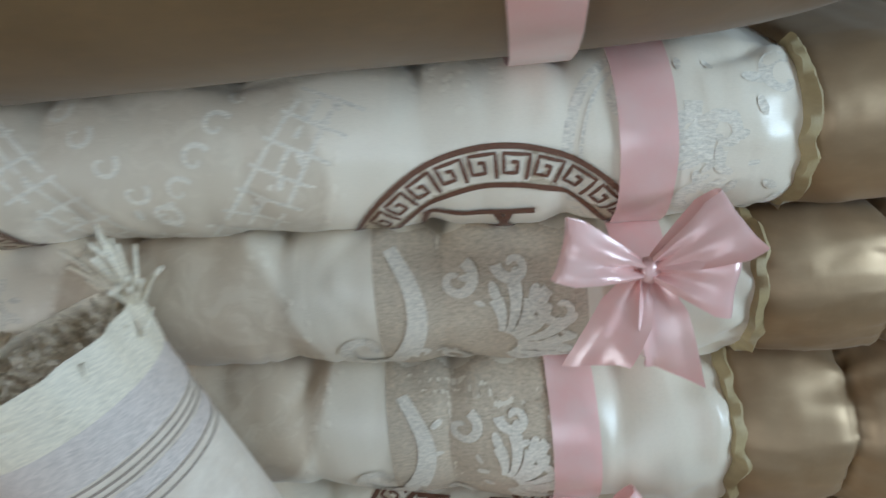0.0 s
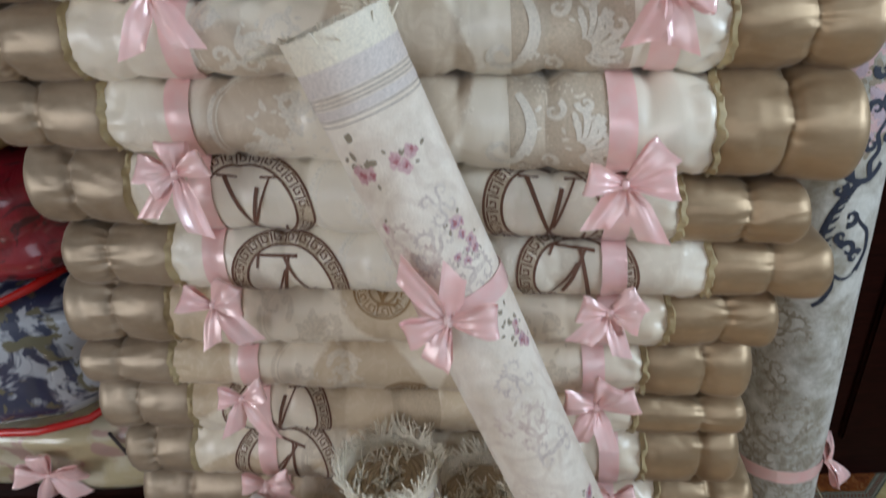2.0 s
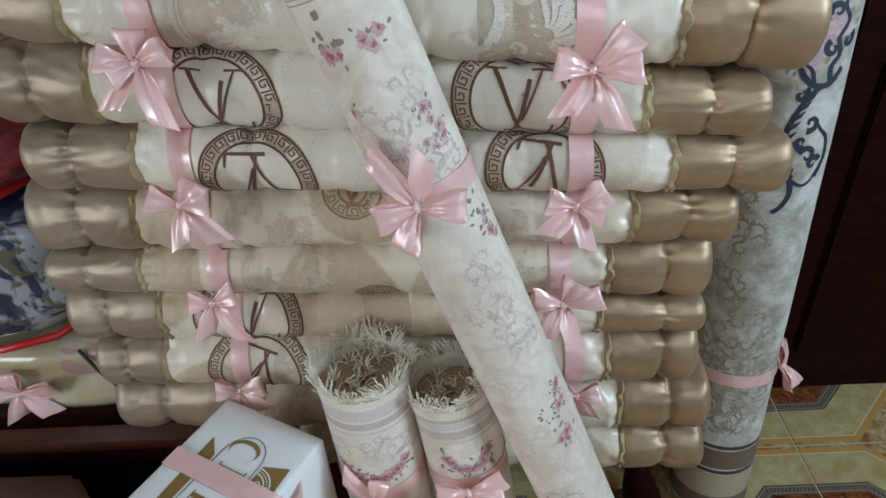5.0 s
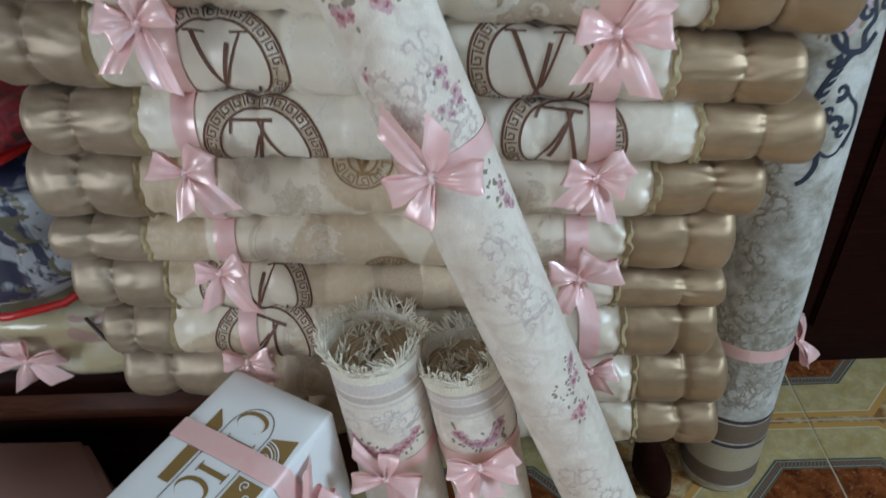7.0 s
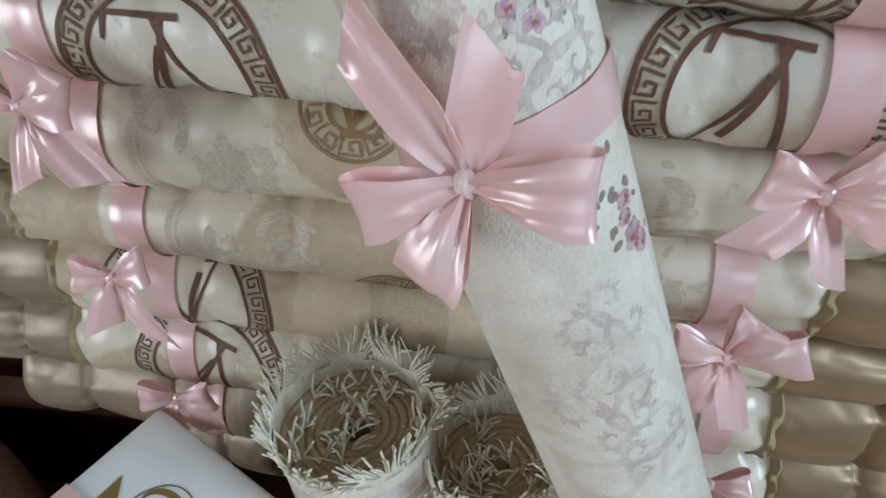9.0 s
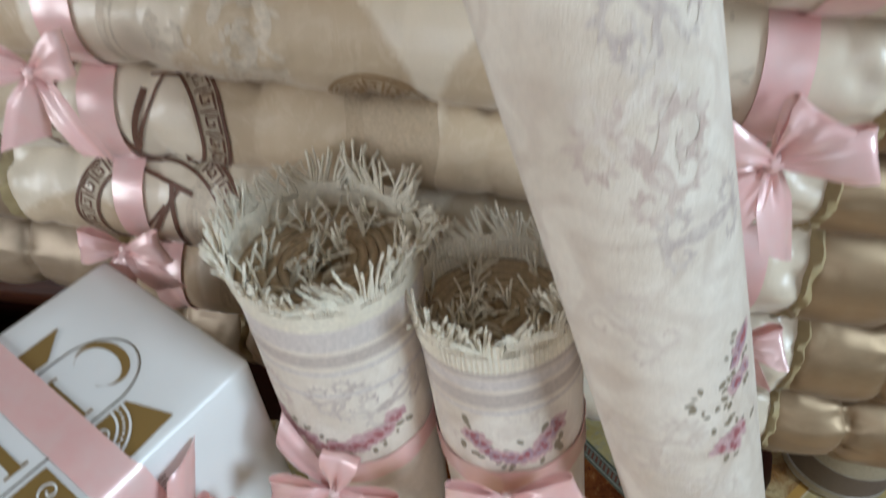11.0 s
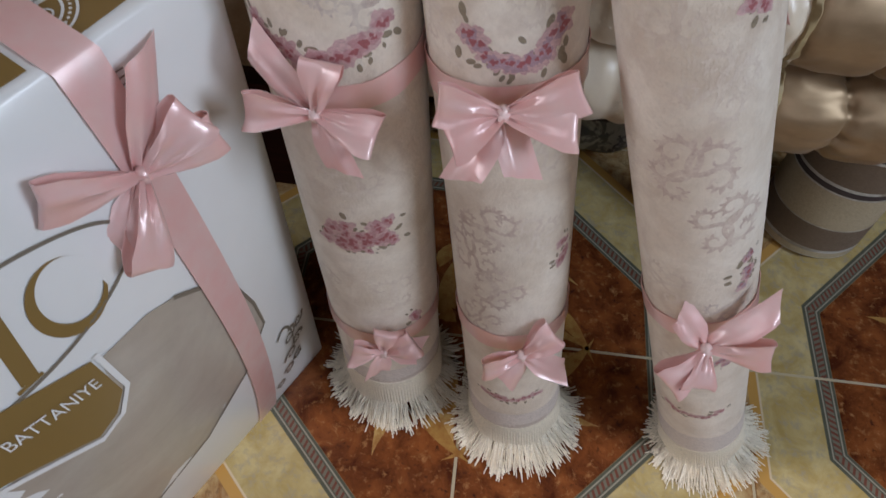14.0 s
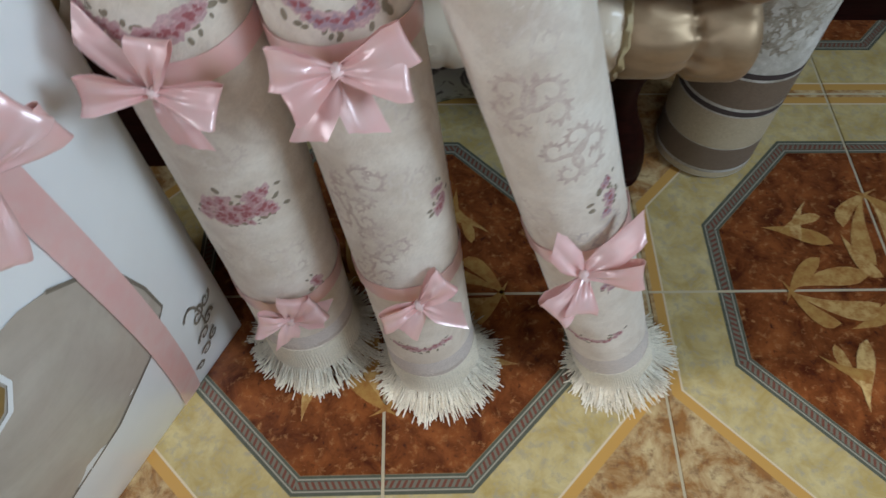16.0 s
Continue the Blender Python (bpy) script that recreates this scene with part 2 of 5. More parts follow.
def photo_mat():
    """The print of a folded beige blanket."""
    k = Mat("blanket_print", 0.3)
    p = k.where()
    n = k.noise(8, 5, k.stretch(p, (1, 1, 2.2)), 0.55, 1.2)
    col = k.mix(k.step(n, 0.3, 0.7), (0.42, 0.355, 0.29), (0.52, 0.465, 0.39))
    k.put("Base Color", k.mix(k.math("MULTIPLY", k.step(k.noise(90, 3, p), 0.4, 0.7), 0.15), col, (0.34, 0.28, 0.22)))
    k.put("Coat Weight", 0.3)
    return k.m


PHOTO = photo_mat()

# ---- floor tiles: pattern of the print over two by two tiles ----
TILE, OX, OY = 0.412, 0.336, 0.741  # tile width, centre of one octagon


def tile_mat():
    k = Mat("printed_ceramic_tile", 0.18)
    k.put("Specular IOR Level", 0.3)
    p = k.node("ShaderNodeNewGeometry").outputs["Position"]
    s = k.node("ShaderNodeSeparateXYZ", {0: p})

    def fold(v, c):
        u = k.math("ADD", k.math("SUBTRACT", v, c), TILE)
        u = k.math("SUBTRACT", k.math("FLOORED_MODULO", u, 2 * TILE), TILE)
        return k.math("ABSOLUTE", u)

    ax, ay = fold(s.outputs[0], OX), fold(s.outputs[1], OY)
    diag = k.math("MULTIPLY", k.math("ADD", ax, ay), 0.7071)
    d = k.math("MAXIMUM", k.math("MAXIMUM", ax, ay), diag)
    n1, n2 = k.noise(22, 6, p, 0.65, 0.5), k.noise(70, 5, p, 0.7, 0.3)
    rust = k.mix(k.step(n1, 0.35, 0.65), (0.07, 0.016, 0.006), (0.25, 0.075, 0.02))
    rust = k.mix(k.step(n2, 0.55, 0.72), rust, (0.38, 0.18, 0.065))
    rust = k.mix(k.step(n2, 0.42, 0.3), rust, (0.05, 0.016, 0.01))
    sand = k.mix(k.step(n1, 0.35, 0.68), (0.4, 0.29, 0.1), (0.56, 0.455, 0.23))
    sand = k.mix(k.math("MULTIPLY", k.step(n2, 0.5, 0.68), 0.8), sand, (0.34, 0.3, 0.22))
    tan = k.mix(k.step(n1, 0.4, 0.62), (0.28, 0.13, 0.04), (0.55, 0.41, 0.21))
    tan = k.mix(k.math("MULTIPLY", k.step(n2, 0.5, 0.7), 0.8), tan, (0.16, 0.08, 0.04))
    green = k.mix(n2, (0.055, 0.06, 0.042), (0.13, 0.13, 0.095))

    # running coordinate along the sides for the dashes of the border
    run = k.math("MULTIPLY", k.math("SUBTRACT", ax, ay), 0.7071)
    flat_side = k.math("GREATER_THAN", k.math("MAXIMUM", ax, ay), diag)
    along = k.node("ShaderNodeMix", {0: flat_side, 2: run, 3: k.math("MINIMUM", ax, ay)}).outputs[0]
    dash = k.step(k.math("SINE", k.math("ADD", k.math("MULTIPLY", along, 700.0), k.math("MULTIPLY", d, 350.0))), -0.1, 0.3)
    band = k.mix(dash, (0.17, 0.15, 0.11), (0.16, 0.06, 0.04))

    def within(lo, hi, e=0.0007):
        return k.math("MULTIPLY", k.step(d, lo - e, lo + e), k.step(d, hi + e, hi - e))

    col = k.mix(within(0.272, 0.5), rust, sand)
    col = k.mix(within(0.272, 0.299), col, green)
    col = k.mix(within(0.276, 0.278), col, (0.33, 0.3, 0.23))
    col = k.mix(within(0.280, 0.290), col, band)
    col = k.mix(within(0.292, 0.294), col, (0.33, 0.3, 0.23))
    col = k.mix(within(0.402, 0.7), col, tan)
    col = k.mix(within(0.388, 0.403), col, (0.5, 0.28, 0.075))
    col = k.mix(within(0.385, 0.388), col, (0.62, 0.5, 0.33))
    k.put("Base Color", col)
    k.put("Roughness", k.math("ADD", 0.13, k.math("MULTIPLY", n2, 0.18)))
    k.bump(k.noise(12, 3, p), 0.05, 0.002)
    return k.m


TILE_MAT = tile_mat()
GROUT = plaster_mat("sand_grout", (0.5, 0.42, 0.27))


def leaf_mat():
    k = Mat("gold_leaf_print", 0.2)
    p = k.where()
    r = k.node("ShaderNodeNewGeometry").outputs["Random Per Island"]
    col = k.mix(r, (0.36, 0.19, 0.045), (0.62, 0.42, 0.17))
    k.put("Base Color", k.mix(k.step(k.noise(60, 4, p, 0.7), 0.4, 0.65), col, (0.3, 0.13, 0.035)))
    k.put("Specular IOR Level", 0.3)
    return k.m


LEAF_PRINT = leaf_mat()


# ---- building helpers ----
def thing(name, label, category, group="", kind="", at=(0, 0, 0)):
    ob = new(name)
    ob.location = at
    ob.empty_display_size = 0.05
    return tagged(ob, label, category, group, kind)


def part(name, bm, material, parent, label="", smooth=True):
    me = bpy.data.meshes.new(name)
    bm.to_mesh(me)
    bm.free()
    me.materials.append(material)
    if smooth:
        for f in me.polygons:
            f.use_smooth = True
    ob = new(name, me)
    if parent is not None:
        ob.parent = parent
        if parent.parent is None:
            ob.matrix_parent_inverse = Matrix.Translation(-parent.location)
    if label:
        ob["label"] = label
    return ob


def grid_bm(rows, close_u=False, close_v=False, bm=None):
    """A sheet through rows of points."""
    bm = bm or bmesh.new()
    vs = [[bm.verts.new(p) for p in r] for r in rows]
    nu, nv = len(vs), len(vs[0])
    for i in range(nu if close_u else nu - 1):
        for j in range(nv if close_v else nv - 1):
            q = (vs[i][j], vs[(i + 1) % nu][j], vs[(i + 1) % nu][(j + 1) % nv], vs[i][(j + 1) % nv])
            try:
                bm.faces.new(q)
            except ValueError:
                pass
    return bm


def thick(bm, t):
    bmesh.ops.recalc_face_normals(bm, faces=bm.faces)
    bmesh.ops.solidify(bm, geom=list(bm.faces), thickness=t)
    for e in bm.edges:
        if len(e.link_faces) == 2 and e.calc_face_angle(0.0) > 0.9:
            e.smooth = False
    return bm


def box_bm(x0, y0, z0, x1, y1, z1, bevel=0.0, bm=None):
    b2 = bmesh.new()
    bmesh.ops.create_cube(b2, size=1.0, matrix=Matrix.Translation(((x0 + x1) / 2, (y0 + y1) / 2, (z0 + z1) / 2)) @ Matrix.Diagonal((x1 - x0, y1 - y0, z1 - z0, 1)))
    if bevel:
        bmesh.ops.bevel(b2, geom=list(b2.edges), offset=bevel, segments=2, affect="EDGES")
    return b2


def tube_bm(points, r, sides=6, bm=None, taper=1.0):
    """A tube along points."""
    bm = bm or bmesh.new()
    pts = [Vector(p) for p in points]
    rings, up = [], Vector((0.3, 0.2, 0.93))
    for i, p in enumerate(pts):
        d = (pts[min(i + 1, len(pts) - 1)] - pts[max(i - 1, 0)]).normalized()
        a = d.cross(up)
        a = a.normalized() if a.length > 1e-4 else Vector((1, 0, 0))
        b = d.cross(a)
        rr = r * (1 + (taper - 1) * i / max(1, len(pts) - 1))
        rings.append([bm.verts.new(p + rr * (a * math.cos(k * 6.2832 / sides) + b * math.sin(k * 6.2832 / sides))) for k in range(sides)])
    for i in range(len(rings) - 1):
        for k in range(sides):
            bm.faces.new((rings[i][k], rings[i][(k + 1) % sides], rings[i + 1][(k + 1) % sides], rings[i + 1][k]))
    bm.faces.new(rings[0][::-1])
    bm.faces.new(rings[-1])
    return bm


def flat_poly(points2d, place, bm=None, lift=0.0006):
    """A filled outline; place(a, b, lift) gives the point in the world."""
    bm = bm or bmesh.new()
    n = len(points2d)
    ca, cb = sum(p[0] for p in points2d) / n, sum(p[1] for p in points2d) / n
    ring = [bm.verts.new(place(a, b, lift)) for a, b in points2d]
    mid = bm.verts.new(place(ca, cb, lift))
    for i in range(n):
        bm.faces.new((ring[i], ring[(i + 1) % n], mid))
    return bm


def stroke(points2d, width, place, bm=None, lift=0.0006, ends=(1.0, 1.0)):
    """A flat line of some width; ends: widths at its ends."""
    bm = bm or bmesh.new()
    prev = None
    n = len(points2d)
    for i, (a, b) in enumerate(points2d):
        a0, b0 = points2d[max(i - 1, 0)]
        a1, b1 = points2d[min(i + 1, n - 1)]
        dx, dy = a1 - a0, b1 - b0
        q = math.hypot(dx, dy) or 1
        f = i / max(1, n - 1)
        w = width / 2 * (ends[0] + (ends[1] - ends[0]) * f)
        l, r = (a - dy / q * w, b + dx / q * w), (a + dy / q * w, b - dx / q * w)
        cur = (bm.verts.new(place(*l, lift)), bm.verts.new(place(*r, lift)))
        if prev:
            bm.faces.new((prev[0], prev[1], cur[1], cur[0]))
        prev = cur
    return bm


def arc(ca, cb, ra, rb, a0, a1, n=24, tilt=0.0):
    out = []
    for i in range(n + 1):
        w = radians(a0 + (a1 - a0) * i / n)
        x, y = ra * math.cos(w), rb * math.sin(w)
        c, s = math.cos(radians(tilt)), math.sin(radians(tilt))
        out.append((ca + x * c - y * s, cb + x * s + y * c))
    return out


def spiral(ca, cb, r, turns=1.3, start=0.0, hand=1, n=22):
    return [(ca + r * (1 - 0.85 * i / n) * math.cos(radians(start) + hand * turns * 6.2832 * i / n),
             cb + r * (1 - 0.85 * i / n) * math.sin(radians(start) + hand * turns * 6.2832 * i / n)) for i in range(n + 1)]


# ---- the room ----
floor = thing("floor", "glazed ceramic floor printed with rust octagons and sand marble", "floor", kind="structure")
X0, X1, Y0, Y1, ZC = -2.0, 2.75, -2.2, 1.75, 2.95
part("grout_bed", box_bm(X0 - 0.1, Y0 - 0.1, -0.06, X1 + 0.1, Y1 + 0.1, -0.0015), GROUT, floor, "sand coloured grout", smooth=False)

WT = 0.12


# walls stand out of view; their dark colour holds down the fill light
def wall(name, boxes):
    w = thing(name, "unseen plastered wall of the room, darkened to cut bounced light", "wall", kind="structure")
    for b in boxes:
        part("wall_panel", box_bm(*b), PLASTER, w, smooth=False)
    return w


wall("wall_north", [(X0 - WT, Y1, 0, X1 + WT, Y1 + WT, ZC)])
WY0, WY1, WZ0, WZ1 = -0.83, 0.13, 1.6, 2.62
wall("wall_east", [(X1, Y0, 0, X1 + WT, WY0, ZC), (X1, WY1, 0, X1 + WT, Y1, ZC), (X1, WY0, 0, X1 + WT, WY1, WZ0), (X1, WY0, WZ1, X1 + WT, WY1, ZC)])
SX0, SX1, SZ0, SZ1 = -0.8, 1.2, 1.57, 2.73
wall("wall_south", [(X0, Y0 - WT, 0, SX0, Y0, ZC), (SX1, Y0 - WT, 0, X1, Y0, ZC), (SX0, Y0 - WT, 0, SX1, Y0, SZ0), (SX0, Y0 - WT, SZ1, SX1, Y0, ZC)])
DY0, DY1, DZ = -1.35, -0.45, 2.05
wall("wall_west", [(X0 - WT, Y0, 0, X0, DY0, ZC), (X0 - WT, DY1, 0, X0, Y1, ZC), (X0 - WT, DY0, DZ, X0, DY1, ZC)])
# unseen ceiling, its colour dimmed to keep bounced light low
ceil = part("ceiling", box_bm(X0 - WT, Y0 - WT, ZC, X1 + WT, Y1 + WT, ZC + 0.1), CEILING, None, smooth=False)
tagged(ceil, "unseen painted ceiling of the room, dimmed to cut bounced light", "ceiling", kind="structure")

# ---- furniture under and beside the stack ----
def low_table():
    t = thing("low_table", "low dark mahogany table under the stack of quilts", "table", at=(0, 1.25, 0))
    part("tabletop", box_bm(-1.3, 0.95, 0.335, 0.76, 1.6, 0.385, 0.008), WOOD_EDGE, t, "brown polished table top")
    part("apron", box_bm(-1.26, 0.985, 0.24, 0.72, 1.01, 0.335), WOOD, t)
    part("front_panel", box_bm(-1.255, 0.99, 0.0, 0.12, 1.008, 0.24), WOOD, t, "dark mahogany front board", smooth=False)
    part("apron", box_bm(0.70, 1.0, 0.24, 0.72, 1.56, 0.335), WOOD, t)
    for x, y in ((-1.2, 1.03), (0.69, 1.0), (-1.2, 1.53), (0.69, 1.53)):
        rings = []
        for i in range(14):
            f = i / 13
            r = 0.03 + 0.012 * math.sin(f * 9) + 0.012 * f
            dx, dy = 0.05 * (1 - f) ** 2, -0.03 * (1 - f) ** 2
            rings.append([(x + dx + r * math.cos(a * 0.5236), y + dy + r * math.sin(a * 0.5236), 0.34 * f) for a in range(12)])
        bm = grid_bm(rings, close_v=True)
        bm.faces.new([v for v in bm.verts][:12][::-1])
        part("leg", bm, WOOD, t, "turned mahogany leg")
    return t


low_table()

plinth = part("dark_wooden_tray", box_bm(-1.25, 0.975, 0.385, -0.14, 1.5, 0.452, 0.006), WOOD, None)
tagged(plinth, "dark brown wooden tray board lying on the low table", "tray")


def wardrobe():
    w = thing("wardrobe", "tall dark red mahogany wardrobe with panelled doors", "wardrobe", at=(1.7, 1.5, 0))
    part("body", box_bm(1.10, 1.335, 0.08, 2.35, 1.74, 2.1, 0.006), WOOD, w, smooth=False)
    part("plinth", box_bm(1.12, 1.35, 0.0, 2.33, 1.72, 0.08), WOOD, w, smooth=False)
    for x0, x1 in ((1.105, 1.525), (1.53, 1.935), (1.94, 2.345)):
        d = part("door", box_bm(x0, 1.31, 0.1, x1, 1.335, 2.08, 0.004), WOOD, w, smooth=False)
        for z0, z1 in ((0.18, 0.95), (1.03, 2.0)):
            part("panel", box_bm(x0 + 0.07, 1.298, z0, x1 - 0.07, 1.311, z1, 0.006), WOOD, d, "raised door panel", smooth=False)
        part("knob", tube_bm([(x1 - 0.035, 1.31, 1.0), (x1 - 0.035, 1.285, 1.0), (x1 - 0.035, 1.27, 1.0)], 0.011, 10), BRONZE, d, "small bronze knob")
    return w


wardrobe()


# ---- the stack of folded quilts ----
def lerp(a, b, f):
    return a + (b - a) * f


XA, XB = 0.05, 0.62  # the plan's two stations along the stack
QUILTS = [
    # z levels top and bottom at both stations, front at both, ends, cream part's ends, seams
    dict(t=(1.492, 1.480), b=(1.392, 1.380), y=(0.800, 0.782), x=(-0.285, 0.815), c=(-0.130, 0.614), l=(-0.200,), r=(0.720,), m=0),
    dict(t=(1.395, 1.383), b=(1.301, 1.281), y=(0.800, 0.770), x=(-0.262, 0.752), c=(-0.115, 0.598), l=(-0.195,), r=(0.680,), m=1),
    dict(t=(1.304, 1.284), b=(1.203, 1.160), y=(0.800, 0.748), x=(-0.262, 0.745), c=(-0.105, 0.590), l=(-0.195,), r=(0.665,), m=1),
    dict(t=(1.206, 1.163), b=(1.098, 1.082), y=(0.803, 0.753), x=(-0.257, 0.707), c=(-0.107, 0.562), l=(-0.190,), r=(0.639,), m=0),
    dict(t=(1.101, 1.085), b=(1.008, 1.000), y=(0.806, 0.757), x=(-0.245, 0.748), c=(-0.083, 0.604), l=(-0.175,), r=(0.678,), m=0),
    dict(t=(1.011, 1.003), b=(0.906, 0.912), y=(0.812, 0.768), x=(-0.285, 0.705), c=(-0.118, 0.566), l=(-0.205,), r=(0.636,), m=2),
    dict(t=(0.909, 0.915), b=(0.822, 0.800), y=(0.816, 0.785), x=(-0.290, 0.695), c=(-0.140, 0.546), l=(-0.225,), r=(0.630,), m=2),
    dict(t=(0.825, 0.803), b=(0.730, 0.734), y=(0.816, 0.790), x=(-0.290, 0.700), c=(-0.132, 0.538), l=(-0.222,), r=(0.635,), m=2),
    dict(t=(0.733, 0.737), b=(0.620, 0.614), y=(0.816, 0.790), x=(-0.280, 0.705), c=(-0.155, 0.558), l=(-0.225,), r=(0.643,), m=2),
    dict(t=(0.623, 0.617), b=(0.505, 0.495), y=(0.820, 0.795), x=(-0.285, 0.745), c=(-0.080, 0.590), l=(-0.195,), r=(0.674,), m=2),
    dict(t=(0.508, 0.498), b=(0.390, 0.387), y=(0.830, 0.795), x=(-0.110, 0.750), c=(0.020, 0.602), l=(-0.050,), r=(0.677,), m=2),
]
DEPTH = 0.36
for i, q in enumerate(QUILTS):
    rng = random.Random(40 + i)
    xs, x = [], q["c"][0] + rng.uniform(0.05, 0.09)
    while x < q["c"][1] - 0.05:
        xs.append(x)
        x += rng.uniform(0.075, 0.11)
    q["tufts"], q["seed"] = xs, i * 7.3


def surf(q, x, a, lift=0.0):
    """The quilt's surface at x and at the angle a round its front, -90 below to 90 above."""
    f = (x - XA) / (XB - XA)
    z1, z0, yf = lerp(*q["t"], f), lerp(*q["b"], f), lerp(*q["y"], f)
    hh = (z1 - z0) / 2 * 1.015
    s = 1.0
    ends = min(x - q["x"][0], q["x"][1] - x)
    if ends < 0.022:
        s *= math.sqrt(max(0.0, 1 - (1 - max(ends, 0) / 0.022) ** 2)) * 0.5 + 0.5
    for xs in q["l"] + q["r"]:
        d = abs(x - xs - 0.006 * noise.noise((a * 0.02, xs * 9, q["seed"])))
        s *= 1 - 0.15 * math.exp(-d / 0.0035) - 0.12 * math.exp(-d / 0.02)
        s *= 1 + 0.13 * math.exp(-d / 0.016) * noise.noise((x * 18, a * 0.09, q["seed"] + xs))
    cream = q["c"][0] < x < q["c"][1]
    if cream:
        for xs in q["tufts"]:
            d = (x - xs - 0.008 * noise.noise((a * 0.015, xs * 9, q["seed"]))) / 0.0105
            if abs(d) < 5:
                dep = 0.05 + 0.09 * noise.noise((xs * 30, q["seed"], a * 0.03)) + 0.12 * (abs(a) / 90) ** 2
                s *= 1 - max(0.0, dep) * math.exp(-abs(d) ** 1.3)
    for c, sg in zip(q["c"], (1, -1)):
        d = (x - c) * sg
        if d >= 0:
            s *= 1 - 0.13 * math.exp(-d / 0.012) + 0.16 * math.exp(-((d - 0.016) / 0.016) ** 2) * noise.noise((x * 34, a * 0.045, q["seed"] + 40))
        else:
            s *= 1 - 0.10 * math.exp(d / 0.008)
    w = noise.noise((x * 7, a * 0.012, q["seed"])) * 0.06 + noise.noise((x * 24, a * 0.02, q["seed"] + 3)) * 0.035
    w += noise.noise((x * 60, a * 0.02, q["seed"] + 9)) * (0.012 + 0.022 * min(1.0, abs(a) / 70) ** 2)
    if cream:
        w -= 0.045 * max(0.0, 1 - abs(noise.noise((x * 17, a * 0.014, q["seed"] + 30))) / 0.10) * (0.25 + 0.75 * min(1.0, abs(a - 10) / 75))
    else:
        w += noise.noise((x * 22, a * 0.03, q["seed"])) * 0.02
        w -= 0.025 * max(0.0, 1 - abs(noise.noise((x * 16, a * 0.025, q["seed"] + 20))) / 0.09)
    s *= 1 + w
    ca, sa = math.cos(radians(a)), math.sin(radians(a))
    r = hh * s + lift
    y = yf + hh - r * abs(ca)
    z = (z0 + z1) / 2 + r * sa
    return Vector((x, y, z))


def quilt_sheet(q, x0, x1, step=0.0042, grow=0.0):
    n = max(6, int((x1 - x0) / step))
    rows = []
    for i in range(n + 1):
        x = lerp(x0, x1, i / n)
        row = [surf(q, x, -90 + 180 * j / 40, grow) for j in range(41)]
        top, low = row[-1], row[0]
        back = [Vector((x, top.y + DEPTH * g, top.z - (0.0 if g < 1 else 0.02))) for g in (0.3, 0.65, 1)]
        under = [Vector((x, low.y + DEPTH * g, low.z + (0.0 if g < 1 else 0.02))) for g in (1, 0.65, 0.3)]
        rows.append(row + back + under)
    bm = grid_bm(rows, close_v=True)
    bm.verts.ensure_lookup_table()
    m = len(rows[0])
    bm.faces.new([bm.verts[k] for k in range(m)])
    bm.faces.new([bm.verts[n * m + k] for k in range(m)][::-1])
    bmesh.ops.recalc_face_normals(bm, faces=bm.faces)
    return bm


def wrap_place(q, xc, ac):
    """Maps flat metres (along, up) about a spot of the quilt's front onto its surface."""
    f = (xc - XA) / (XB - XA)
    hh = (lerp(*q["t"], f) - lerp(*q["b"], f)) / 2

    def place(a, b, lift):
        return surf(q, xc + a, max(-88, min(88, ac + math.degrees(b / hh))), lift + 0.00015)
    return place


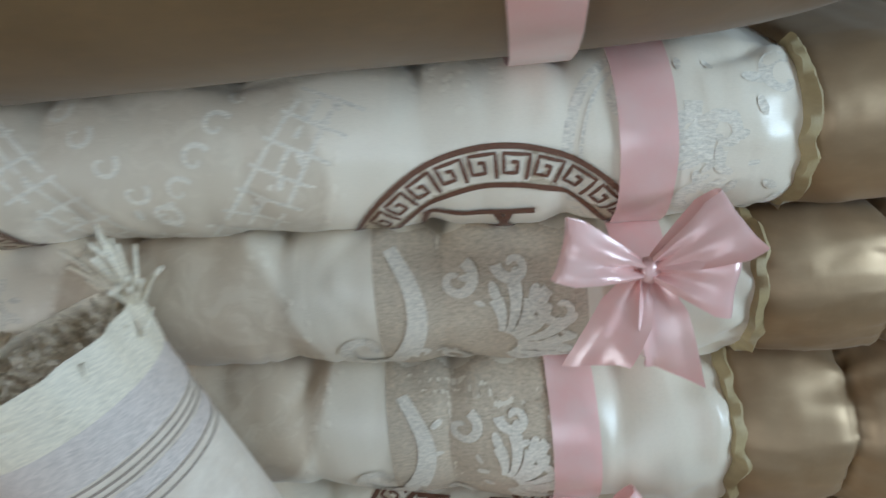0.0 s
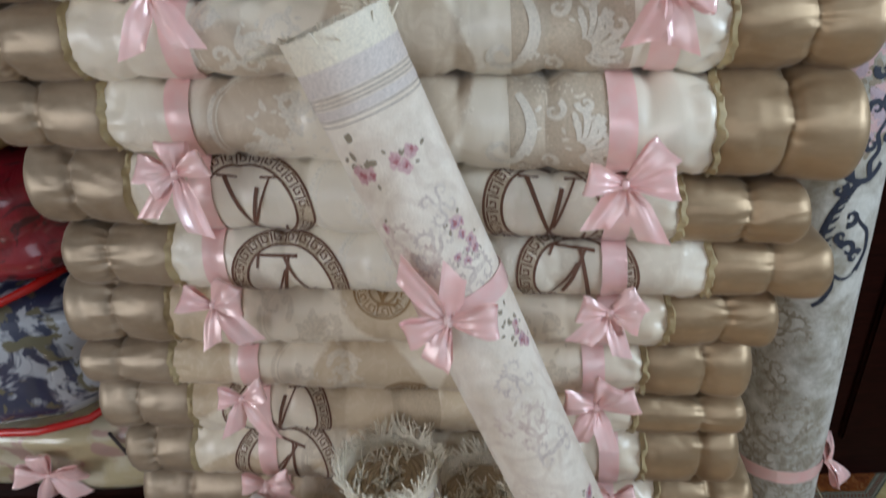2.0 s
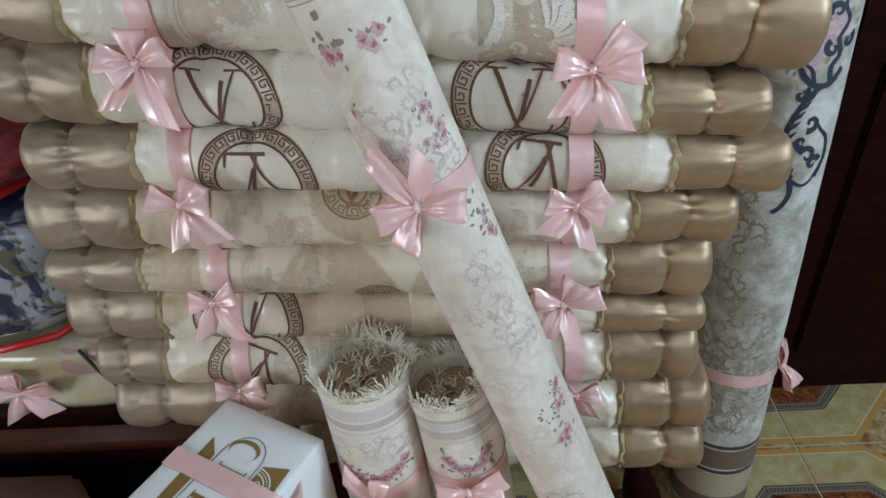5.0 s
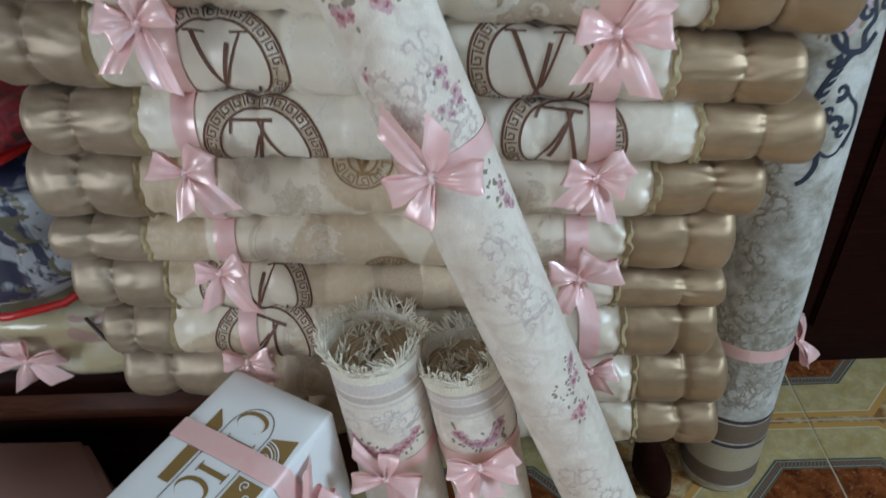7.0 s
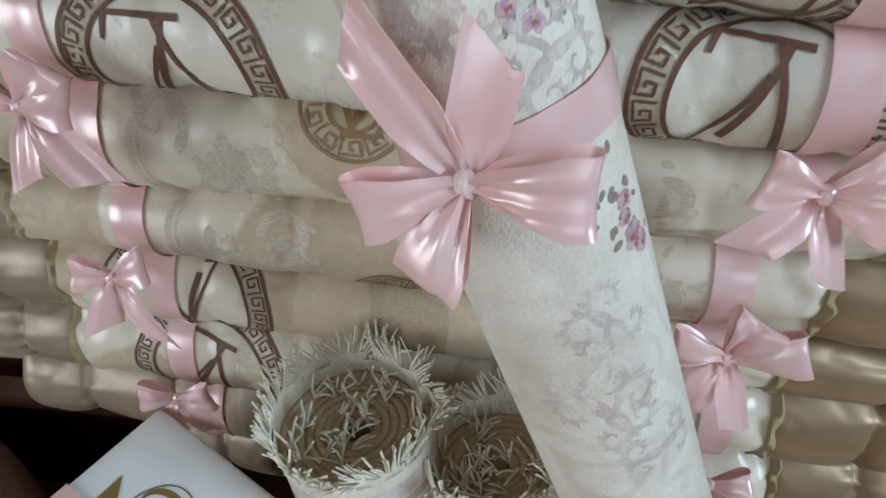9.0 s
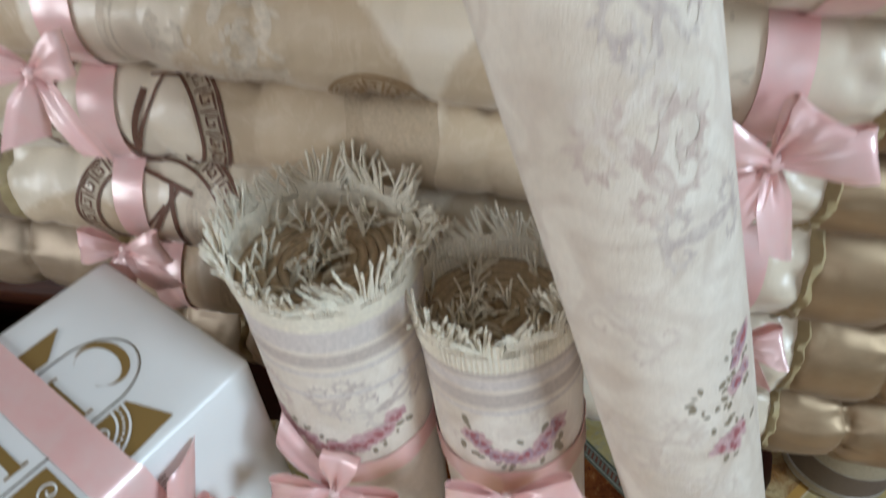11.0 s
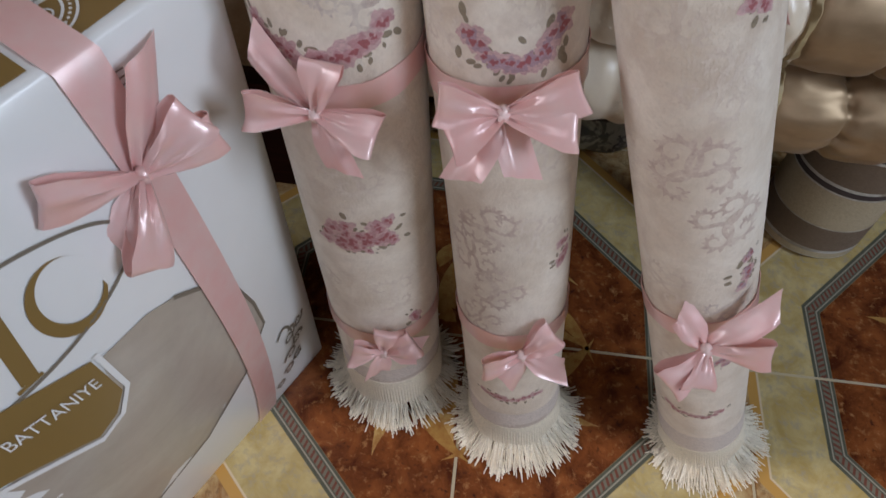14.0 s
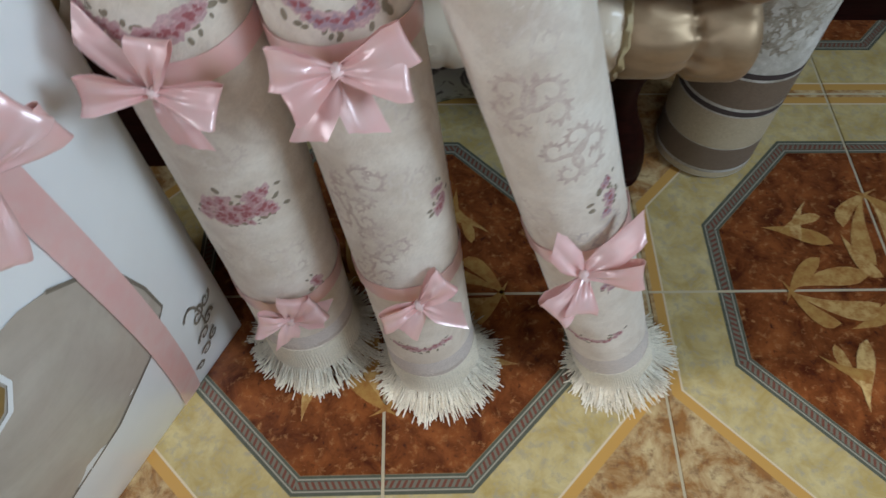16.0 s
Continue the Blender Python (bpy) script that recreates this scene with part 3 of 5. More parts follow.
def key_ring(q, parent, xc, up, rad, turn=0.0, lo=-0.06, hi=0.06):
    """A round embroidered border of key pattern with three plain strokes within, cut off where the fold hides it."""
    place = wrap_place(q, xc, 0)
    f = (xc - XA) / (XB - XA)
    hh = (lerp(*q["t"], f) - lerp(*q["b"], f)) / 2
    lim = hh * 1.52

    def runs(pts):
        out, cur = [], []
        for p in pts:
            if abs(p[1]) < lim:
                cur.append(p)
            else:
                if len(cur) > 2:
                    out.append(cur)
                cur = []
        if len(cur) > 2:
            out.append(cur)
        return out

    ring = part_multi(parent, "ring_border", KEY_CLOTH, [("s", r, 0.021, 0.0002) for r in runs(arc(0, up, rad - 0.0105, (rad - 0.0105), 0, 360, 90))], place, "embroidered tan key pattern ring")
    if ring is None:
        return
    edge = bmesh.new()
    for rr in (rad, rad - 0.021):
        for r in runs(arc(0, up, rr, rr, 0, 360, 90)):
            stroke(r, 0.0032, place, edge, 0.0009)
    n = max(10, int(6.2832 * (rad - 0.01) / 0.0175))
    for i in range(n):
        w0, dw = 6.2832 * i / n, 6.2832 / n
        rm = rad - 0.0105

        def pt(u, v):
            w = w0 + dw * (u + 0.06)
            r = rm + v * 0.0068
            return (r * math.cos(w), up + r * math.sin(w))
        pts = [pt(0.02, -1), pt(0.02, 1), pt(0.78, 1), pt(0.78, -0.5), pt(0.36, -0.5), pt(0.36, 0.35), pt(0.55, 0.35)]
        dense = []
        for a, b in zip(pts, pts[1:]):
            dense += [(lerp(a[0], b[0], k / 3), lerp(a[1], b[1], k / 3)) for k in range(3)]
        for r in runs(dense + [pts[-1]]):
            stroke(r, 0.0021, place, edge, 0.0009)
    part("key_pattern", edge, TAN_THREAD if rad < 0.05 else BROWN_THREAD, ring, "brown stitched lines")["kind"] = "stuff"
    mono = bmesh.new()
    k = rad * 0.62
    c, s = math.cos(radians(turn)), math.sin(radians(turn))
    for x0, y0, x1, y1, w in ((-0.55, 0.85, 0.05, -0.85, 0.007), (0.05, -0.45, 0.6, 0.85, 0.0042), (-0.75, 0.85, -0.25, 0.85, 0.004), (0.35, 0.85, 0.85, 0.85, 0.004), (-0.35, -0.85, 0.75, -0.85, 0.006), (0.75, -0.85, 0.82, -0.5, 0.005), (0.28, 0.6, -0.1, -0.85, 0.0065)):
        line = [(lerp(x0, x1, j / 12) * k, lerp(y0, y1, j / 12) * k) for j in range(13)]
        line = [(a * c - b * s, a * s + b * c + up) for a, b in line]
        for r in runs(line):
            stroke(r, w * 0.72, place, mono, 0.0011, (1.15, 0.85))
    if len(mono.faces):
        part("monogram_stroke", mono, TAN_THREAD if rad < 0.05 else BROWN_THREAD, ring, "plain dark brown stitched strokes")
    else:
        mono.free()


def part_multi(parent, name, mat, items, place, label=""):
    bm = bmesh.new()
    for _, pts, w, lift in items:
        stroke(pts, w, place, bm, lift)
    if not len(bm.faces):
        bm.free()
        return None
    return part(name, bm, mat, parent, label)


def braid(q, x, seed):
    """The ruffled edging between cream panel and satin end."""
    rng = random.Random(seed)
    rows = []
    ph = rng.uniform(0, 6)
    for j in range(61):
        a = -88 + 176 * j / 60
        wob = 0.004 * noise.noise((j * 0.17, ph, 0))
        fl = 0.005 * noise.noise((j * 0.21, ph, 5))
        rows.append([surf(q, x - 0.004 + wob, a, -0.002), surf(q, x - 0.002 + wob, a, 0.004 + fl), surf(q, x + 0.003 + wob, a, 0.0035 - fl), surf(q, x + 0.007 + wob * 1.6, a, -0.002)])
    return thick(grid_bm(rows), 0.0012)


LABELS = ["cream damask quilt with gold satin ends, folded on the stack", "beige and cream scrollwork quilt with gold satin ends", "champagne damask quilt with gold satin ends, folded"]
for i, q in enumerate(QUILTS):
    has_ring = i in (0, 3, 4, 7, 8)
    lab = "cream damask quilt with gold satin ends and brown key rings" if has_ring else LABELS[q["m"]]
    t = thing("folded_quilt", lab, "quilt", "stacked quilts", at=((q["x"][0] + q["x"][1]) / 2, 0.95, lerp(*q["b"], 0.4)))
    part("center_panel", quilt_sheet(q, q["c"][0], q["c"][1]), CREAMS[q["m"]], t)
    part("end_panel", quilt_sheet(q, q["x"][0], q["c"][0]), GOLD_PALE if i > 0 else GOLD, t, "tufted gold satin end")
    part("end_panel", quilt_sheet(q, q["c"][1], q["x"][1]), GOLD, t, "tufted gold satin end")
    part("braid", braid(q, q["c"][0], i), OCHRE, t, "ruffled ochre braid")
    part("braid", braid(q, q["c"][1], i + 50), OCHRE, t, "ruffled ochre braid")
    q["thing"] = t

def motif(q, parent, xc, kind, seed):
    """Raised ivory scrollwork woven into the cream panel."""
    place = wrap_place(q, xc, 0)
    f = (xc - XA) / (XB - XA)
    lim = (lerp(*q["t"], f) - lerp(*q["b"], f)) / 2 * 1.45
    rng = random.Random(seed)
    bm = bmesh.new()
    base = 0.0008 if kind == "volute" else 0.0
    lo, hi = q["c"][0] - xc + 0.004, q["c"][1] - xc - 0.004

    def put(pts, w, ends=(1, 1)):
        cur = []
        for p in pts + [(99, 99)]:
            if abs(p[1]) < lim and lo < p[0] < hi:
                cur.append(p)
            else:
                if len(cur) > 2:
                    stroke(cur, w, place, bm, base + rng.uniform(0.0, 0.00025), ends)
                cur = []

    def leaf(px, py, ph, ll):
        if abs(py) + ll < lim and lo < px - ll and px + ll < hi:
            pts = [(px + ll * (0.5 + 0.5 * math.cos(w)) * math.cos(ph) - ll * 0.24 * math.sin(w) * math.sin(ph), py + ll * (0.5 + 0.5 * math.cos(w)) * math.sin(ph) + ll * 0.24 * math.sin(w) * math.cos(ph)) for w in [6.2832 * z / 10 for z in range(10)]]
            flat_poly(pts, place, bm, base + 0.0002)

    def line(x0, y0, x1, y1, n=10):
        return [(lerp(x0, x1, k / n), lerp(y0, y1, k / n)) for k in range(n + 1)]
    if kind == "lattice":
        for sg in (-1, 1):
            for off in (0.0, 0.018, 0.036):
                put(line(sg * (0.012 + off), -0.05, sg * (0.085 + off * 0.6), 0.045), 0.0028)
            for k in range(8):
                x, y = 0.012 + 0.0105 * k, -0.05 + 0.0135 * k
                put(line(sg * x, y + 0.008, sg * (x + 0.034), y - 0.008, 6), 0.0024)
                leaf(sg * (x + 0.017), y, rng.uniform(0, 6), 0.009)
            for k in range(5):
                x, y = 0.0 + 0.013 * k, -0.03 + 0.017 * k
                put(spiral(sg * x, y + 0.012, 0.009, 0.9, 30, sg), 0.0028, (1.2, 0.5))
        for k in range(9):
            leaf(rng.uniform(-0.03, 0.03), rng.uniform(-0.05, -0.01), rng.uniform(0, 6), 0.009)
    elif kind == "volute":
        tan = bmesh.new()
        half = 0.062
        for k in range(48):
            x = -half + 2 * half * (k + 0.5) / 48
            top, low = lim * (0.98 - 0.12 * abs(math.sin(k * 0.26))), -lim * (0.9 + 0.08 * math.sin(k * 0.5))
            stroke([(x, lerp(low, top, f / 24)) for f in range(25)], 2 * half / 48 + 0.0002, place, tan, 0.00015)
        part("tan_ground", tan, TAN_GROUND, parent, "tan woven ground")["kind"] = "stuff"
        stem = [(-0.052 + 0.014 * math.sin(f * 0.26), 0.05 - 0.0065 * f) for f in range(12)]
        put(stem, 0.012, (0.7, 1.2))
        put(spiral(-0.072, -0.018, 0.022, 1.05, 0, -1), 0.0095, (1.1, 0.6))
        for k in range(9):
            aim = radians(-60 + 17 * k)
            r = 0.026 + 0.006 * math.sin(k * 2.1)
            px, py = 0.008 + 0.012 * math.cos(aim), -0.012 + 0.01 * math.sin(aim)
            put([(px + r * f / 5 * math.cos(aim + 0.07 * f), py + r * f / 5 * math.sin(aim + 0.07 * f)) for f in range(6)], 0.0085, (0.4, 1.0))
            leaf(px + r * 0.9 * math.cos(aim + 0.3), py + r * 0.9 * math.sin(aim + 0.3), aim + 0.5, 0.013)
        for x, y, r, st, hand in ((0.046, 0.012, 0.013, 120, 1), (0.046, -0.024, 0.012, 240, -1), (-0.014, 0.03, 0.012, 60, -1), (-0.02, -0.032, 0.011, 300, 1), (0.02, 0.038, 0.01, 180, 1)):
            put(spiral(x, y, r, 1.0, st, hand), 0.006, (1.2, 0.5))
        for k in range(14):
            leaf(rng.uniform(-0.05, 0.055), rng.uniform(-0.045, 0.045), rng.uniform(0, 6), rng.uniform(0.006, 0.01))
    else:
        for k in range(7):
            x, y = rng.uniform(-0.055, 0.055), rng.uniform(-0.045, 0.045)
            r = rng.uniform(0.012, 0.026)
            hand = rng.choice((-1, 1))
            sp = spiral(x, y, r, rng.uniform(0.8, 1.25), rng.uniform(0, 360), hand)
            put(sp, 0.0068, (1.4, 0.5))
            for m in range(4):
                px, py = sp[1 + m * 4]
                leaf(px, py, rng.uniform(0, 6.28), r * rng.uniform(0.5, 0.85))
        for k in range(26):
            leaf(rng.gauss(0.02, 0.022), rng.gauss(0, 0.022), rng.uniform(0, 6), rng.uniform(0.006, 0.012))
        put(arc(-0.01, 0, 0.062, 0.075, 100, 250, 24), 0.006)
        put(arc(-0.01, 0, 0.055, 0.068, 100, 250, 24), 0.002)
    if len(bm.faces):
        part("woven_scrollwork", bm, IVORY_THREADS[q["m"]], parent, "raised ivory scrollwork")["kind"] = "stuff"
    else:
        bm.free()


for i, spots in enumerate((((0.265, "lattice"), (0.56, "scroll")), ((0.10, "scroll"), (0.437, "volute")), ((0.10, "scroll"), (0.432, "volute")), ((0.20, "scroll"),), ((0.22, "scroll"),), ((0.09, "scroll"), (0.39, "scroll")), ((0.09, "scroll"), (0.42, "scroll")), (), ((0.1, "scroll"),), ((0.1, "scroll"),), ())):
    for k, (xc, kind) in enumerate(spots):
        motif(QUILTS[i], QUILTS[i]["thing"], xc, kind, i * 10 + k)

for i, xc, up, rad, turn in ((0, 0.095, -0.052, 0.074, 180), (0, 0.452, -0.074, 0.088, 180), (3, 0.05, -0.005, 0.080, 0), (3, 0.415, 0.006, 0.078, 0),
                             (4, 0.079, -0.018, 0.077, 180), (4, 0.447, 0.0, 0.073, 170), (5, 0.195, 0.055, 0.04, 0), (6, 0.213, -0.046, 0.037, 0), (7, 0.006, 0.01, 0.084, 0), (8, 0.002, -0.002, 0.086, 160)):
    key_ring(QUILTS[i], QUILTS[i]["thing"], xc, up, rad, turn)


patch_place = wrap_place(QUILTS[7], 0.221, 0)
bm = bmesh.new()
for k in range(16):
    stroke([(-0.034 + 0.0045 * k + 0.002 * math.sin(s * 0.6), -0.066 + 0.132 * s / 20) for s in range(21)], 0.0047, patch_place, bm, 0.0003)
part("woven_patch", bm, TAN_WEAVE, QUILTS[7]["thing"], "tan woven patch")["kind"] = "stuff"


# ---- ribbons and bows ----
def ribbon_strip(start, d, e, n, length, w0, w1, rise, fold, nu=14, loop=False, curl=0.0, cut=0.0):
    """One tail or loop of ribbon from the knot: along d, wide along e, rising along n; creased where it is gathered, crisp at its fold."""
    rows = []
    nv = 11
    ph = length * 913 + d.x * 5 + d.z * 3
    skew, sag, dish = 0.32 * math.sin(ph * 1.3), math.sin(ph * 2.1), 0.10 * math.sin(ph * 3.3)
    for i in range(nu + 1):
        u = i / nu
        if loop:
            f = 1 - abs(2 * u - 1)
            along = length * (1 - (1 - f) ** 1.5)
            gap = rise * 0.62 * math.sqrt(max(0.0, 1 - f ** 5)) * min(1, f * 2.6) ** 0.8
            up = 0.003 + rise * (0.55 * f - 0.25 * f * f) + (gap if u < 0.5 else -gap)
            open_w = min(1, f / 0.62) ** 0.8
            turn = 0.25 * sag * f
        else:
            along = length * u
            up = rise * math.sin(u * 2.4) * (0.7 + 0.3 * sag) + curl * u * u
            open_w = min(1, u * 2.3) ** 0.75
            turn = 0.4 * sag * u
        width = lerp(w0, w1, open_w)
        row = []
        for j in range(nv):
            v = j / (nv - 1) * 2 - 1
            al = along
            if loop:
                al += width * open_w * (0.05 * v * v + 0.16 * skew * v)
            elif i >= nu - 2:
                al += cut * v * (1 if i == nu else 0.5)
            crease = fold * math.sin(v * 6.3 + ph) * (1 - 0.82 * open_w) + fold * 0.55 * math.sin(v * 3.1 + ph * 0.7 + u * 1.5) * (1 - 0.45 * open_w)
            crease += fold * 0.5 * max(0.0, 1 - abs(v - skew) / 0.22) * (1 - 0.5 * open_w)
            row.append(Vector(start) + d * al + e * (v * width / 2) + n * (up + crease + width * (dish * v * v + turn * v * 0.5) * open_w))
        rows.append(row)
    return thick(grid_bm(rows), 0.0004)


def make_bow(center, n, up, loops, tails, size=1.0, band=None, label="pink satin ribbon bow tied round the quilts", group="ribbon bows", pearl=False):
    """A tied bow; loops and tails as (angle from the right, length)."""
    c, n = Vector(center), Vector(n).normalized()
    u = Vector(up)
    u = (u - n * u.dot(n)).normalized()
    r = u.cross(n)
    t = thing("ribbon_bow", label, "bow", group, at=c)
    W = 0.030 * size
    for k, (ang, ln) in enumerate(loops):
        d = r * math.cos(radians(ang)) + u * math.sin(radians(ang))
        e = n.cross(d)
        tilt = math.sin(ang * 1.7 + k) * 0.35
        e2 = (e + n * tilt).normalized()
        part("loop", ribbon_strip(c + n * 0.003, (d + n * 0.12).normalized(), e2, n, ln * size, W * 0.22, W * 1.22, 0.013 * size, 0.0036 * size, 26, True), RIBBON, t)
    for k, (ang, ln) in enumerate(tails):
        d = r * math.cos(radians(ang)) + u * math.sin(radians(ang))
        e = n.cross(d)
        tilt = math.cos(ang * 2.3 + k) * 0.45
        e2 = (e + n * tilt).normalized()
        part("tail", ribbon_strip(c + n * 0.001, (d + n * 0.05).normalized(), e2, n, ln * size, W * 0.25, W, 0.009 * size, 0.0034 * size, 16, False, -0.004 * size, 0.011 * size * (1 if k % 2 else -1)), RIBBON, t)
    bm = bmesh.new()
    bmesh.ops.create_uvsphere(bm, u_segments=12, v_segments=8, radius=0.0062 * size, matrix=Matrix.Translation(c + n * 0.006))
    for v in bm.verts:
        q = v.co - c
        v.co += u * 0.25 * q.dot(u) + n * 0.0012 * math.sin(q.dot(r) * 1400)
    part("knot", bm, PEARL if pearl else RIBBON, t, "pink pearl bead" if pearl else "")
    if band is not None:
        for b in band:
            part("band", b, RIBBON, t)
    return t


def stack_band(i, j, x, w=0.03, lean=0.0):
    """A ribbon round quilts i to j at x."""
    out = []
    for k in range(i, j + 1):
        q = QUILTS[k]
        rows = []
        for s in range(31):
            a = 89 - 178 * s / 30
            dx = lean * (a / 90)
            rows.append([surf(q, x + dx + w * (v / 5 - 0.5), a, 0.0025) for v in range(6)])
        out.append(thick(grid_bm(rows), 0.0006))
    return out


def quilt_bow(i, x, z, y, loops, tails, size=1.0, dx=0.0):
    make_bow((x, y, z), (0.02, -1, 0.4), (0, 0, 1), loops, tails, size * 0.9, stack_band(i, i + 1, x + dx))


quilt_bow(0, 0.009, 1.409, 0.788, ((165, 0.05), (22, 0.05), (75, 0.03)), ((250, 0.075), (302, 0.078)), 1.0, 0.004)
quilt_bow(0, 0.526, 1.380, 0.764, ((160, 0.052), (28, 0.055), (-14, 0.045)), ((238, 0.062), (280, 0.062)), 1.05, 0.004)
quilt_bow(2, -0.013, 1.213, 0.775, ((168, 0.046), (15, 0.044), (88, 0.04), (205, 0.036)), ((232, 0.07), (288, 0.085)), 1.0, 0.004)
quilt_bow(2, 0.488, 1.191, 0.731, ((168, 0.045), (40, 0.058), (-2, 0.055)), ((235, 0.06), (295, 0.075)), 1.05, 0.002)
quilt_bow(4, -0.019, 1.023, 0.782, ((160, 0.045), (45, 0.045), (5, 0.044)), ((262, 0.062), (312, 0.078)), 1.0, 0.0)
quilt_bow(4, 0.482, 1.015, 0.742, ((165, 0.042), (28, 0.045), (-18, 0.04)), ((222, 0.058), (285, 0.066)), 1.0, 0.01)
quilt_bow(6, -0.021, 0.856, 0.786, ((170, 0.036), (25, 0.045)), ((250, 0.066), (305, 0.085)), 0.95, 0.004)
quilt_bow(6, 0.477, 0.834, 0.771, ((165, 0.046), (12, 0.056), (60, 0.04)), ((240, 0.06), (285, 0.07)), 1.1)
quilt_bow(8, -0.028, 0.665, 0.796, ((170, 0.04), (12, 0.046)), ((255, 0.05), (320, 0.06)), 1.0)
quilt_bow(8, 0.507, 0.645, 0.771, ((150, 0.038), (10, 0.042)), ((250, 0.055), (300, 0.05)), 0.95)


# ---- the velvet bolster on top ----
def bolster():
    t = thing("velvet_bolster", "gold velvet bolster cushion tied with ribbons atop the quilts", "cushion", at=(0.28, 0.835, 1.488))
    x0, x1, zc, yc = -0.19, 0.755, 1.656, 0.835

    def prof(x):
        f = abs((x - (x0 + x1) / 2) / ((x1 - x0) / 2))
        return 0.182 * (1 - f ** 6.0) ** 0.55 if f < 1 else 0.0

    rows = []
    for i in range(61):
        x = lerp(x0, x1, 0.5 - 0.5 * math.cos(math.pi * i / 60))
        r = max(prof(x), 0.002)
        rows.append([(x, yc + r * 0.95 * math.cos(k * 6.2832 / 40), zc + r * (1 + 0.02 * noise.noise((x * 6, k * 0.4, 0))) * 0.93 * math.sin(k * 6.2832 / 40)) for k in range(40)])
    part("cover", grid_bm(rows, close_v=True), VELVET, t)
    for x, loops, tails in ((0.158, ((160, 0.05), (15, 0.055)), ((235, 0.06), (300, 0.07))), (0.455, ((170, 0.05), (20, 0.05)), ((240, 0.05), (290, 0.06)))):
        rows = []
        for k in range(41):
            w = 6.2832 * k / 40
            rows.append([(x + 0.03 * (v / 3 - 0.5) + 0.02 * math.sin(w) * (1 if x < 0.3 else -1), yc + (prof(x) + 0.003) * 0.95 * math.cos(w), zc + (prof(x) + 0.003) * 0.94 * math.sin(w)) for v in range(4)])
        make_bow((x, 0.655, 1.6), (0, -1, -0.2), (0, 0, 1), loops, tails, 1.0, [thick(grid_bm(rows), 0.0006)], "pink satin ribbon bow tied round the velvet bolster")
    return t


bolster()


# ---- rolled rugs ----
class Roll:
    """A rug rolled about an axis from base to top; fit(along, round, lift) maps metres onto its outside, 0 round being the side to the front."""

    def __init__(self, base, top, r, front, flap=2.4, turns=7.0, gauge=0.0068):
        self.a, self.b, self.r, self.flap, self.turns, self.gauge = Vector(base), Vector(top), r, flap, turns, gauge
        self.u = (self.b - self.a).normalized()
        f = Vector(front)
        self.f = (f - self.u * f.dot(self.u)).normalized()
        self.s = self.u.cross(self.f)
        if self.s.x < 0:
            self.s.negate()
        self.len = (self.b - self.a).length

    def at(self, along, w, r):
        """w: the angle from the front side."""
        wv = Vector((math.cos(w), math.sin(w), 0)) * 1.3
        r *= 1 + 0.009 * noise.noise((along * 6, wv.x + self.r * 90, wv.y))
        return self.a + self.u * along + self.f * (r * math.cos(w)) + self.s * (r * math.sin(w))

    def skin(self, w):
        """The outermost layer's radius."""
        return self.r - self.gauge * 1.12 * ((self.flap - w) % 6.2832) / 6.2832

    def fit(self, along, rnd, lift=0.0):
        w = rnd / self.r
        return self.at(along, w, self.skin(w) + lift)

    def place(self, rnd, along, lift):
        return self.fit(along, rnd, lift + 0.00012)


def make_roll(name, label, roll, mat, stripes):
    t = thing(name, label, "rug", "rolled rugs" if name == "rolled_rug" else "", at=roll.a)
    n = int(roll.turns * 64)
    pts = []
    for i in range(n + 1):
        f = i / n
        pts.append((roll.flap - f * roll.turns * 6.2832, roll.r - f * roll.turns * roll.gauge * 1.12))
    m = 56
    rows = []
    for k in range(m + 1):
        al = roll.len * k / m
        rows.append([roll.at(al, w, r) for w, r in pts] + [roll.at(al, w, r - roll.gauge) for w, r in reversed(pts)])
    bm = grid_bm(rows, close_v=True)
    bm.verts.ensure_lookup_table()
    L = len(rows[0])
    for base in (0, m * L):
        for i in range(n):
            try:
                bm.faces.new((bm.verts[base + i], bm.verts[base + i + 1], bm.verts[base + L - 2 - i], bm.verts[base + L - 1 - i]))
            except ValueError:
                pass
    bmesh.ops.recalc_face_normals(bm, faces=bm.faces)
    outer = set(bm.verts[k * L + i] for k in range(m + 1) for i in range(int(64 * 1.02)))
    for f in bm.faces:
        f.material_index = 0 if all(v in outer for v in f.verts) else 1
    part("rug_body", bm, mat, t).data.materials.append(RUG_BACK)
    for al, w, mt in stripes:
        rows = [[roll.at(al + w * (v - 0.5), wa, roll.skin(wa) + 0.00035) for v in (0, 0.5, 1)] for wa in [roll.flap - 0.002 - 6.27 * k / 72 for k in range(73)]]
        part("stripe", grid_bm(rows), mt, t)
    return t


